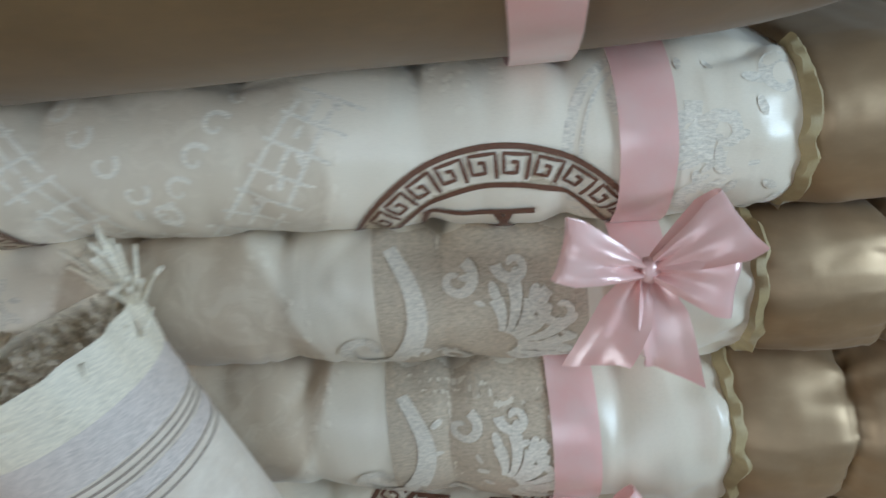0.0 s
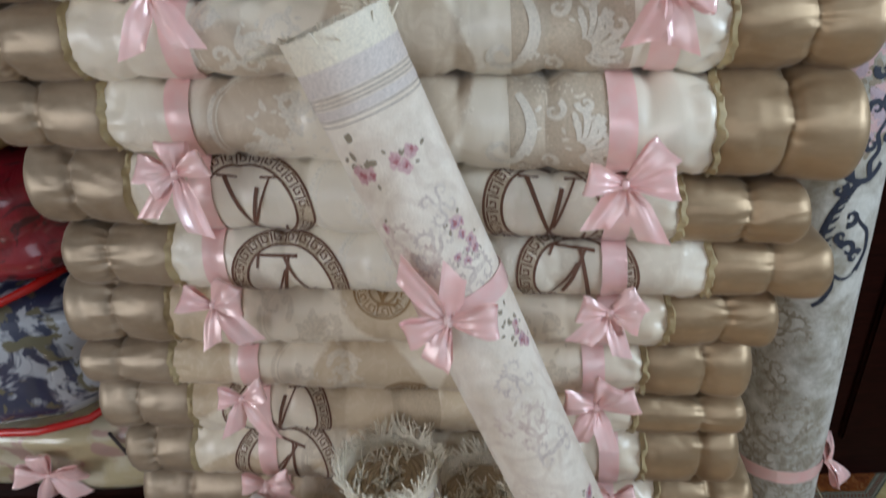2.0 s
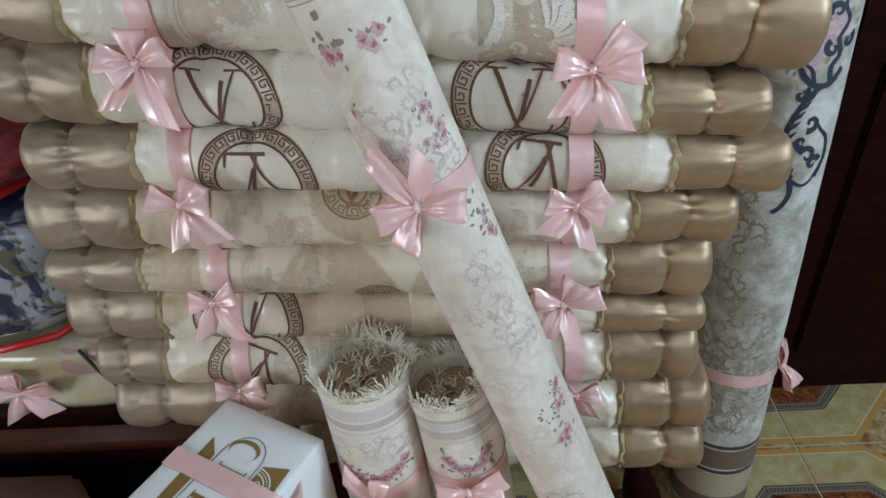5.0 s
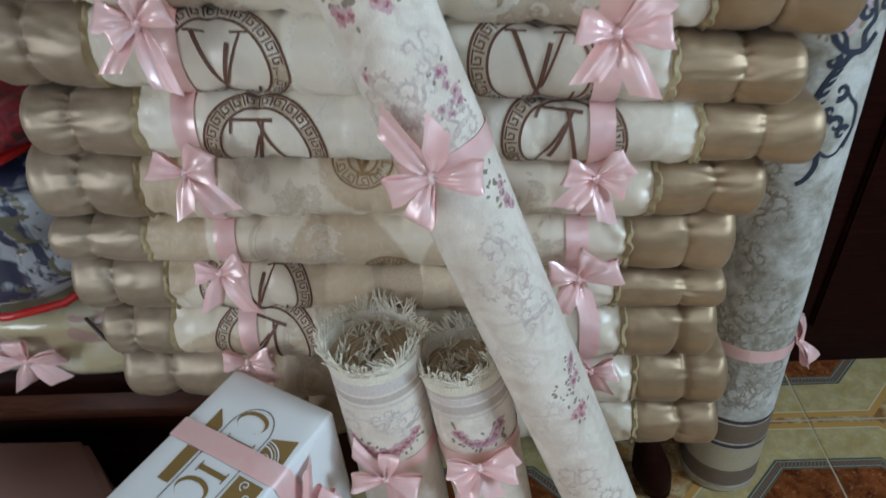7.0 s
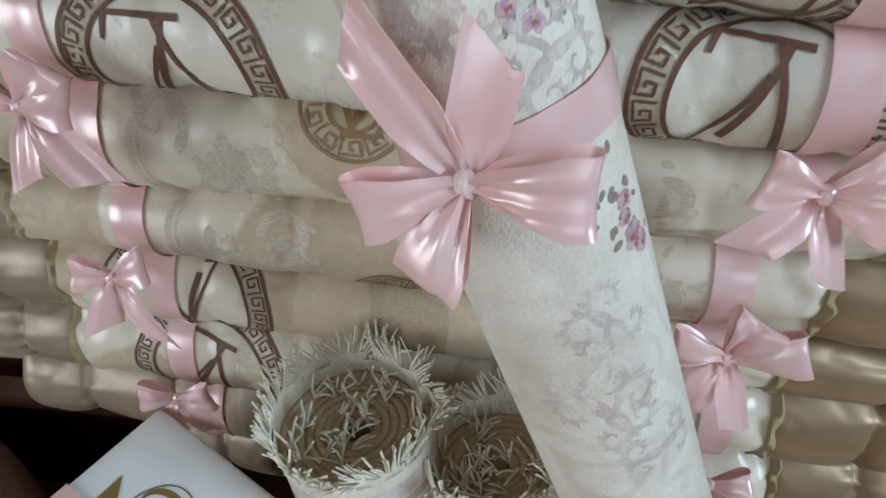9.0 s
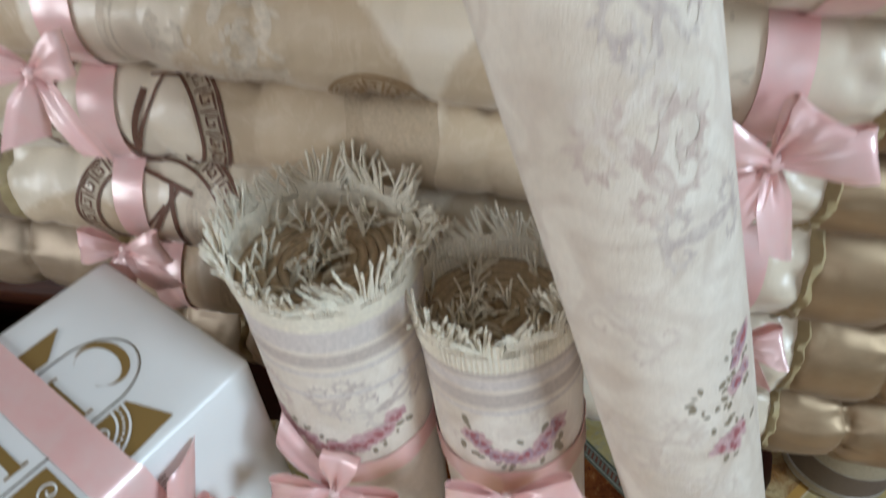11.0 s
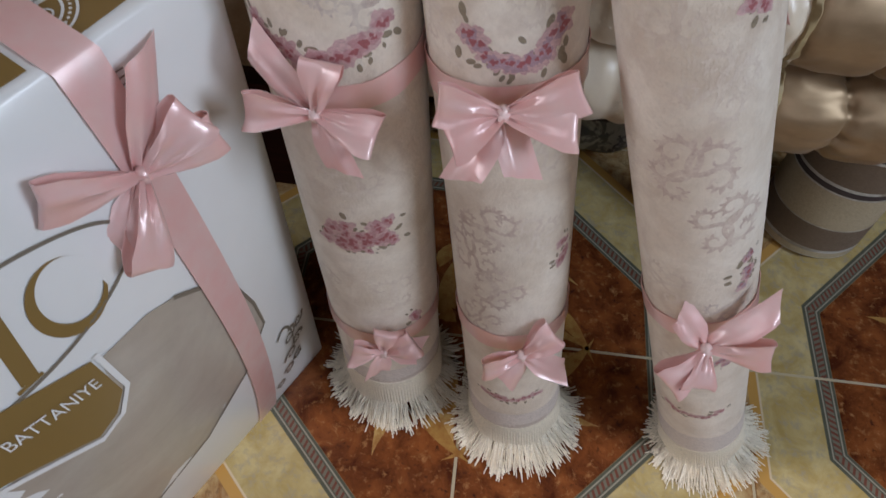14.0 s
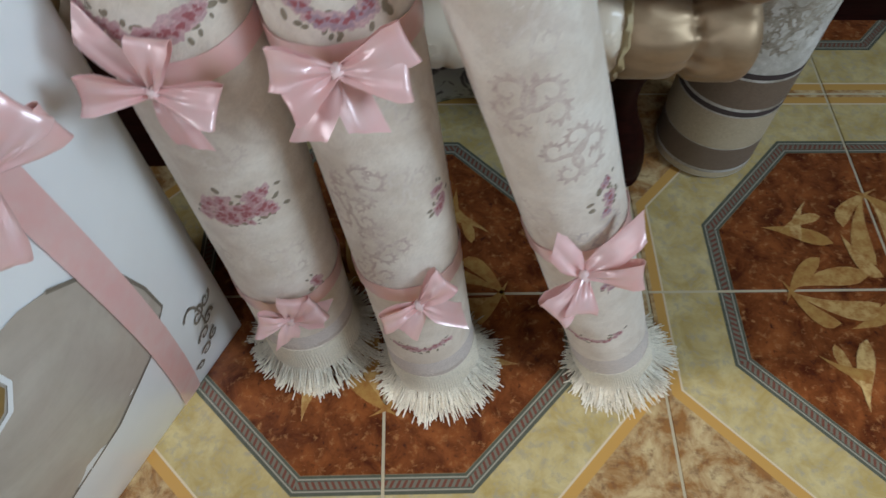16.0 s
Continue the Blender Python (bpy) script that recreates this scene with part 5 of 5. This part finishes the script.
roll_bow(RB, (0.331, 0.638, 0.600), ((165, 0.05), (200, 0.045), (15, 0.06), (-10, 0.055)), ((235, 0.062), (285, 0.055)), 0.94, PB)
roll_bow(RB, (0.386, 0.598, 0.286), ((184, 0.046), (36, 0.046)), ((326, 0.058), (242, 0.045)), 0.95, PB)
roll_bow(RD, (0.975, 1.03, 0.42), ((90, 0.06), (70, 0.05), (270, 0.05)), ((100, 0.05), (260, 0.06)), 1.0, "pink satin ribbon bow on the side of the standing carpet", True, 0.03)


# ---- the white blanket box ----
BO, BV, BN, BL, BH, BD = Vector((0.120, 0.693, 0)), Vector((-0.48, -0.877, 0)).normalized(), Vector((0.877, -0.48, 0)).normalized(), 0.56, 0.660, 0.19


def bulge(s, z):
    s, z = min(max(s, 0), BL), min(max(z, 0), BH)
    return 0.072 * max(0.0, math.sin(math.pi * s / BL)) ** 0.9 * max(0.0, math.sin(math.pi * z / BH)) ** 0.9


def on_face(s, z, lift=0.0):
    return BO + BV * s + BN * (bulge(s, z) + lift) + Vector((0, 0, z))


def on_top(s, d, lift=0.0):
    sag = 0.004 * math.sin(math.pi * min(max(s / BL, 0), 1)) * math.sin(math.pi * min(max(d / BD, 0), 1))
    return BO + BV * s - BN * d + Vector((0, 0, BH + sag + lift))


def blanket_box():
    t = thing("blanket_box", "glossy white cardboard blanket box with bronze print, tied with ribbon", "box", at=BO + BV * 0.28 - BN * 0.1)
    bm = bmesh.new()
    n, m = 28, 30
    R = 0.006

    def rnd_face(s, z):
        p = on_face(s, z)
        return p
    grid_bm([[rnd_face(BL * i / n, BH * j / m) for j in range(m + 1)] for i in range(n + 1)], bm=bm)
    grid_bm([[on_top(BL * i / n, BD * j / 8) for j in range(9)] for i in range(n + 1)], bm=bm)
    grid_bm([[BO + BV * BL * i / n - BN * BD + Vector((0, 0, BH * j / m)) for j in range(m + 1)] for i in range(n + 1)], bm=bm)
    for s in (0, BL):
        grid_bm([[BO + BV * s - BN * BD * i / 8 + Vector((0, 0, BH * j / m)) for j in range(m + 1)] for i in range(9)], bm=bm)
    grid_bm([[BO + BV * BL * i / n - BN * BD * j / 8 for j in range(9)] for i in range(n + 1)], bm=bm)
    bmesh.ops.remove_doubles(bm, verts=bm.verts, dist=0.0006)
    bmesh.ops.recalc_face_normals(bm, faces=bm.faces)
    body = part("carton", bm, CARD, t, smooth=True)
    md = body.modifiers.new("edge", "BEVEL")
    md.width, md.segments, md.angle_limit = 0.004, 2, radians(50)
    # prints on the bulging face
    def F(s, z, lift=0.0):
        return on_face(s - 0.003, z + 0.018, lift)

    bm = bmesh.new()
    outer = [(0.095, 0.268), (0.098, 0.32), (0.11, 0.375), (0.138, 0.419), (0.165, 0.443), (0.19, 0.455), (0.236, 0.46), (0.245, 0.42), (0.275, 0.40), (0.325, 0.43), (0.42, 0.42), (0.44, 0.3), (0.42, 0.22), (0.303, 0.22), (0.215, 0.23), (0.145, 0.243)]
    rows = []
    mid = (0.26, 0.31)
    for k in range(7):
        f = k / 6
        rows.append([F(lerp(mid[0], a, f), lerp(mid[1], b, f), 0.0012) for a, b in outer])
    grid_bm(rows, close_v=True, bm=bm)
    part("blanket_picture", bm, PHOTO, t, "printed picture of a beige blanket")
    bm = stroke(outer[-3:] + outer[:5], 0.004, F, None, 0.0018)
    part("picture_border", bm, GREY_LINE, t)
    # oval outline, crescent and bar of the bronze mark
    bm = stroke(arc(0.30, 0.53, 0.138, 0.045, 50, 290, 60, 2), 0.0028, F, None, 0.0014)
    part("mark_outline", bm, GREY_LINE, t)
    bm = bmesh.new()
    for i0 in range(1):
        pts = arc(0.221, 0.519, 0.028, 0.031, -150, 150, 30)
        inner = arc(0.217, 0.522, 0.023, 0.026, -150, 150, 30)
        vs = [(bm.verts.new(F(*p, 0.0014)), bm.verts.new(F(*q, 0.0014))) for p, q in zip(pts, inner)]
        for (a, b), (c, d) in zip(vs, vs[1:]):
            bm.faces.new((a, b, d, c))
    part("crescent_mark", bm, BRONZE, t, "bronze printed crescent")
    bm = stroke([(0.262, 0.553), (0.275, 0.49)], 0.013, F, None, 0.0014)
    stroke([(0.252, 0.553), (0.272, 0.553)], 0.003, F, bm, 0.0014)
    stroke([(0.266, 0.489), (0.286, 0.489)], 0.003, F, bm, 0.0014)
    part("bar_mark", bm, BRONZE, t)
    bm = bmesh.new()
    flat_poly([(0.241, 0.466), (0.24, 0.42), (0.255, 0.405), (0.275, 0.4), (0.327, 0.43), (0.38, 0.45), (0.38, 0.52), (0.31, 0.492)], F, bm, 0.0022)
    part("bronze_banner", bm, BRONZE, t)
    bm = stroke([(0.236, 0.468), (0.235, 0.42), (0.252, 0.40), (0.275, 0.395), (0.327, 0.425), (0.38, 0.445)], 0.005, F, None, 0.0026)
    part("banner_rim", bm, CARD, t)
    # the legible word on the banner
    cu = bpy.data.curves.new("word", "FONT")
    cu.body, cu.size, cu.align_x, cu.align_y = "BATTANIYE", 1.0, "LEFT", "CENTER"
    tmp = bpy.data.objects.new("word", cu)
    me = bpy.data.meshes.new_from_object(tmp)
    wx = max(v.co.x for v in me.vertices)
    for v in me.vertices:
        f = v.co.x / wx
        s, z = lerp(0.318, 0.2475, f), lerp(0.462, 0.447, f)
        v.co = F(s + v.co.y * 0.001, z + v.co.y * 0.0165, 0.003)
    me.materials.append(CARD)
    ob = new("printed_word", me)
    ob.parent = t
    ob.matrix_parent_inverse = Matrix.Translation(-t.location)
    bpy.data.objects.remove(tmp)
    # scrolls near the lower edge, unreadable small print
    bm = bmesh.new()
    for sp in (spiral(0.062, 0.12, 0.016, 1.3, 90, 1), spiral(0.048, 0.085, 0.013, 1.3, 200, -1), spiral(0.066, 0.07, 0.014, 1.2, 0, 1), spiral(0.052, 0.04, 0.012, 1.3, 120, -1), spiral(0.075, 0.03, 0.013, 1.2, 40, 1), spiral(0.095, 0.012, 0.011, 1.1, 40, 1), arc(0.075, 0.11, 0.02, 0.05, 60, 200, 14), spiral(0.038, 0.12, 0.012, 1.2, 160, 1)):
        stroke([(a, c + 0.035) for a, c in sp], 0.0045, F, bm, 0.0014, (1.2, 0.5))
    part("printed_scroll", bm, GREY_LINE, t, "dark printed scrolls")["kind"] = "stuff"
    bm = bmesh.new()
    rng = random.Random(5)
    for k in range(9):
        z = 0.618 - k * 0.005
        s = 0.108 + rng.uniform(0, 0.006)
        stroke([(s, z), (s - rng.uniform(0.006, 0.014), z - 0.001)], 0.0012, F, bm, 0.0014)
    part("small_print", bm, GREY_LINE, t)["kind"] = "stuff"
    # prints on the top
    T = on_top
    bm = bmesh.new()
    pts, inner = arc(0.070, 0.092, 0.018, 0.026, 40, 325, 26), arc(0.074, 0.092, 0.015, 0.023, 40, 325, 26)
    for cs in (0.0, 0.122):
        vs = [(bm.verts.new(T(p[0] + cs, p[1], 0.001)), bm.verts.new(T(q[0] + cs, q[1], 0.001))) for p, q in zip(pts, inner)]
        for (a, b), (c, d) in zip(vs, vs[1:]):
            bm.faces.new((a, b, d, c))
    for s in (0.108, 0.122, 0.160):
        stroke([(s, 0.062), (s, 0.108)], 0.008, T, bm, 0.001)
        for d in (0.062, 0.108):
            stroke([(s - 0.009, d), (s + 0.009, d)], 0.002, T, bm, 0.0012)
    part("crescent_mark", bm, BRONZE, t, "bronze printed crescents and bars")
    bm = stroke([(0.24, 0.123), (0.085, 0.123)] + [(2 * 0.085 - a, b) for a, b in arc(0.085, 0.088, 0.04, 0.035, 90, -90, 20)] + [(0.085, 0.053), (0.24, 0.053)], 0.0016, T, None, 0.001)
    part("mark_outline", bm, GREY_LINE, t)
    for quad in (((0.066, 0.010), (0.118, 0.006), (0.118, 0.048), (0.08, 0.048)), ((0.146, 0.006), (0.2, 0.006), (0.2, 0.048), (0.146, 0.048)),
                 ((0.07, 0.153), (0.108, 0.152), (0.112, 0.128), (0.095, 0.128)), ((0.142, 0.15), (0.2, 0.148), (0.2, 0.128), (0.142, 0.128))):
        part("bronze_block", flat_poly(quad, T, None, 0.001), BRONZE, t)
    bm = bmesh.new()
    stroke(arc(0.118, 0.048, 0.034, 0.034, 180, 265, 16), 0.002, T, bm, 0.0016)
    stroke(arc(0.118, 0.048, 0.025, 0.025, 180, 265, 16), 0.002, T, bm, 0.0016)
    for k in range(10):
        w = radians(184 + k * 8.6)
        flat_poly([(0.118 + 0.0295 * math.cos(w) + 0.0013 * math.cos(q), 0.048 + 0.0295 * math.sin(w) + 0.0013 * math.sin(q)) for q in (0, 1.05, 2.1, 3.14, 4.2, 5.2)], T, bm, 0.0016)
    for sp in (spiral(0.108, 0.036, 0.007, 1.2, 0, 1), spiral(0.109, 0.022, 0.006, 1.2, 90, -1), spiral(0.155, 0.03, 0.008, 1.2, 0, 1), spiral(0.17, 0.018, 0.007, 1.2, 0, -1)):
        stroke(sp, 0.0016, T, bm, 0.0016)
    part("printed_rosette", bm, CARD, t)["kind"] = "stuff"
    # torn flap edges of raw cardboard
    part("torn_edge", box_bm(0, 0, 0, 0.03, 0.012, 0.004, 0.001), CARD_RAW, t).matrix_basis = Matrix.Translation(BO + Vector((-0.012, 0.004, BH - 0.012)) - t.location)
    # the ribbon round the box
    bm = bmesh.new()
    W = 0.034
    line = [("t", BD - 0.002), ("t", 0.15), ("t", 0.1), ("t", 0.05), ("t", 0.004)] + [("f", BH - 0.022 - (BH - 0.022) * k / 26) for k in range(27)]
    rows = []
    for k, (w, v) in enumerate(line):
        rows.append([(T if w == "t" else F)(0.124 + W * (j / 4 - 0.5) + (0.012 * max(0, 0.3 - v) if w == "f" else 0), v, 0.0035) for j in range(5)])
    grid_bm(rows, bm=bm)
    band = thick(bm, 0.0006)
    c = F(0.132, 0.555, 0.006)
    make_bow(c, BN + Vector((0, -0.1, 0.35)), (0.05, 0.1, 1), ((162, 0.075), (32, 0.056), (8, 0.06), (245, 0.07)), ((66, 0.088), (232, 0.06)), 0.98, [band], "pink satin ribbon bow tied round the white box")


blanket_box()


# ---- blankets in bags and other things beside the stack ----
def pillow_box(x0, y0, z0, x1, y1, z1, seed, puff=0.02, p=4.0):
    """A soft, stuffed block."""
    bm = bmesh.new()
    bmesh.ops.create_cube(bm, size=2.0)
    bmesh.ops.subdivide_edges(bm, edges=list(bm.edges), cuts=14, use_grid_fill=True)
    for v in bm.verts:
        c = v.co
        m = max(abs(c.x), abs(c.y), abs(c.z))
        l = (abs(c.x) ** p + abs(c.y) ** p + abs(c.z) ** p) ** (1 / p)
        q = c / l * m
        q += q.normalized() * 0.12 * noise.noise(q * 1.7 + Vector((seed, 0, 0))) + q.normalized() * 0.04 * noise.noise(q * 5 + Vector((seed, 3, 0)))
        v.co = Vector(((x0 + x1) / 2 + q.x * (x1 - x0) / 2, (y0 + y1) / 2 + q.y * (y1 - y0) / 2, (z0 + z1) / 2 + q.z * (z1 - z0) / 2))
    return bm


def blanket_mat(name, a, b, c, scale=9.0, gloss=0.2):
    k = Mat(name, 0.5)
    p = k.where()
    n1, n2 = k.noise(scale, 3, p, 0.6, 1.6), k.noise(scale * 1.7, 2, p, 0.5, 2.2)
    col = k.mix(k.step(n1, 0.44, 0.52), a, b)
    col = k.mix(k.step(n2, 0.56, 0.62), col, c)
    k.put("Base Color", col)
    k.put("Coat Weight", 1.0)
    k.put("Coat Roughness", gloss * 0.4)
    k.bump(k.noise(22, 4, p, 0.6, 1.0), 0.5, 0.006)
    return k.m


BLUE_BLANKET = blanket_mat("blue_white_blanket", (0.02, 0.03, 0.075), (0.42, 0.45, 0.5), (0.13, 0.12, 0.07))
CRIMSON = blanket_mat("crimson_blanket", (0.28, 0.008, 0.02), (0.2, 0.005, 0.015), (0.08, 0.01, 0.015))
OLIVE = blanket_mat("olive_blanket", (0.35, 0.27, 0.09), (0.2, 0.16, 0.08), (0.05, 0.04, 0.03))
THROW = blanket_mat("floral_throw", (0.56, 0.5, 0.36), (0.5, 0.42, 0.25), (0.45, 0.3, 0.25), 6.0)
RED_PIPE = Mat("red_plastic_piping", 0.25, (0.5, 0.015, 0.012)).m


def bag(label, x0, y0, z0, x1, y1, z1, mat, seed, piping=()):
    t = thing("blanket_bag", label, "blanket bag", "bagged blankets", at=((x0 + x1) / 2, (y0 + y1) / 2, z0))
    part("folded_blanket", pillow_box(x0, y0, z0, x1, y1, z1, seed), mat, t)
    for pts in piping:
        part("piping", tube_bm(pts, 0.008, 8), RED_PIPE, t, "red plastic piping")
    return t


bag("blue and white blanket in a clear bag with red piping", -0.95, 0.94, 0.62, -0.33, 1.4, 0.93, BLUE_BLANKET, 3.0,
    ([(-0.95, 0.945, 0.655), (-0.7, 0.938, 0.648), (-0.5, 0.938, 0.648), (-0.40, 0.95, 0.665), (-0.345, 1.0, 0.68), (-0.33, 1.1, 0.69)],
     [(-0.8, 0.95, 0.84), (-0.6, 0.94, 0.885), (-0.5, 0.95, 0.91), (-0.42, 0.98, 0.935), (-0.38, 1.05, 0.94)]))
bag("crimson blanket in a shiny clear bag on another bag", -0.95, 0.95, 0.92, -0.315, 1.4, 1.15, CRIMSON, 8.0)
bag("olive and yellow blanket in a clear bag atop the pile", -0.95, 0.96, 1.14, -0.30, 1.4, 1.36, OLIVE, 5.0)
throw = thing("folded_throw", "cream floral throw folded flat and tied with ribbon", "throw", at=(-0.6, 1.1, 0.452))
part("cloth", pillow_box(-1.0, 0.95, 0.452, -0.23, 1.4, 0.63, 2.0, p=5.0), THROW, throw)
for x in (-0.335, -0.30):
    part("cord", tube_bm([(x - 0.05, 0.96, 0.618), (x - 0.02, 0.944, 0.58), (x + 0.01, 0.942, 0.53), (x + 0.025, 0.952, 0.47)], 0.0035, 6), DARK_STRIPE, throw, "thin dark cord")
make_bow((-0.515, 0.935, 0.54), (0.1, -1, 0.2), (0, 0, 1), ((168, 0.055), (8, 0.07), (95, 0.05)), ((250, 0.06), (310, 0.07)), 1.05, None, "pink satin ribbon bow on the folded throw")

bm = bmesh.new()
base = [bm.verts.new((x, y, 0)) for x, y in ((-0.463, 0.895), (-0.335, 0.742), (-0.60, 0.50), (-0.98, 0.62), (-0.98, 0.9))]
face = bm.faces.new(base)
up = bmesh.ops.extrude_face_region(bm, geom=[face])
bmesh.ops.translate(bm, verts=[v for v in up["geom"] if isinstance(v, bmesh.types.BMVert)], vec=(0, 0, 0.35))
bmesh.ops.recalc_face_normals(bm, faces=bm.faces)
bmesh.ops.bevel(bm, geom=list(bm.edges), offset=0.012, segments=3, affect="EDGES")
mauve = part("mauve_box", bm, MAUVE, None)
tagged(mauve, "dusty mauve cardboard box standing on the floor", "box")

# black and white bag on the floor under the table
bw = part("patterned_bag", pillow_box(0.25, 1.1, 0.0, 0.6, 1.4, 0.19, 4.0), blanket_mat("black_white_print", (0.02, 0.018, 0.018), (0.2, 0.18, 0.15), (0.03, 0.02, 0.02), 14.0), None)
tagged(bw, "black and white patterned bag on the floor under the table", "bag")

# ---- printed leaves of the floor ----
leaf_bm = bmesh.new()
leaf_z = itertools.cycle([0.0005 + 0.00005 * k for k in range(23)])
rng = random.Random(9)


def leaf_print(cx, cy, ang, ln, wd, bend):
    pts = []
    for i in range(9):
        f = i / 8
        pts.append((f, wd * math.sin(math.pi * f ** 0.7) * (1 - 0.3 * f)))
    c, s = math.cos(ang), math.sin(ang)
    lift = next(leaf_z)

    def put(f, off):
        x, y = ln * f, off + bend * f * f
        return leaf_bm.verts.new((cx + x * c - y * s, cy + x * s + y * c, lift))
    up = [put(f, o) for f, o in pts]
    dn = [put(f, -o * 0.45) for f, o in pts[1:-1]]
    mids = [up[0]] + dn + [up[-1]]
    for i in range(8):
        q = [up[i], up[i + 1], mids[i + 1], mids[i]]
        q = list(dict.fromkeys(q))
        if len(q) > 2:
            leaf_bm.faces.new(q)


for ci in range(-2, 4):
    for cj in range(-3, 3):
        cx, cy = OX + ci * 2 * TILE, OY + cj * 2 * TILE
        if not (X0 + 0.25 < cx < X1 - 0.25 and Y0 + 0.25 < cy < Y1 - 0.1):
            continue
        for k in range(4):
            a = k * math.pi / 2 + math.pi / 4
            for ra, da, ang, ln, wd, bend in ((0.05, 0.25, 0.5, 0.10, 0.016, 0.03), (0.05, -0.25, -0.5, 0.10, 0.016, -0.03), (0.13, 0.32, 1.1, 0.075, 0.012, 0.025), (0.13, -0.32, -1.1, 0.075, 0.012, -0.025), (0.12, 0.0, 0.15, 0.085, 0.013, 0.02), (0.165, 0.2, -0.6, 0.055, 0.009, -0.02), (0.165, -0.2, 0.6, 0.055, 0.009, 0.02), (0.03, 0.0, 0.0, 0.07, 0.012, -0.012)):
                w = a + da
                leaf_print(cx + ra * math.cos(w), cy + ra * math.sin(w), a + ang, ln * 1.3, wd * 1.75, bend * 2.1)
lp = part("leaf_print", leaf_bm, LEAF_PRINT, floor, "gold leaf print on the tiles", smooth=False)
lp["kind"] = "stuff"

# ---- the floor's tiles, last ----
tile_me = None
i0, i1 = math.floor((X0 - OX) / TILE), math.ceil((X1 - OX) / TILE)
j0, j1 = math.floor((Y0 - OY) / TILE), math.ceil((Y1 - OY) / TILE)
bm = box_bm(-TILE / 2 + 0.0022, -TILE / 2 + 0.0022, -0.01, TILE / 2 - 0.0022, TILE / 2 - 0.0022, 0.0, 0.0009)
tile_me = bpy.data.meshes.new("tile")
bm.to_mesh(tile_me)
bm.free()
tile_me.materials.append(TILE_MAT)
for i in range(i0, i1):
    for j in range(j0, j1):
        ob = new("tile", tile_me)
        ob.location = (OX + (i + 0.5) * TILE, OY + (j + 0.5) * TILE, 0)
        ob.parent = floor
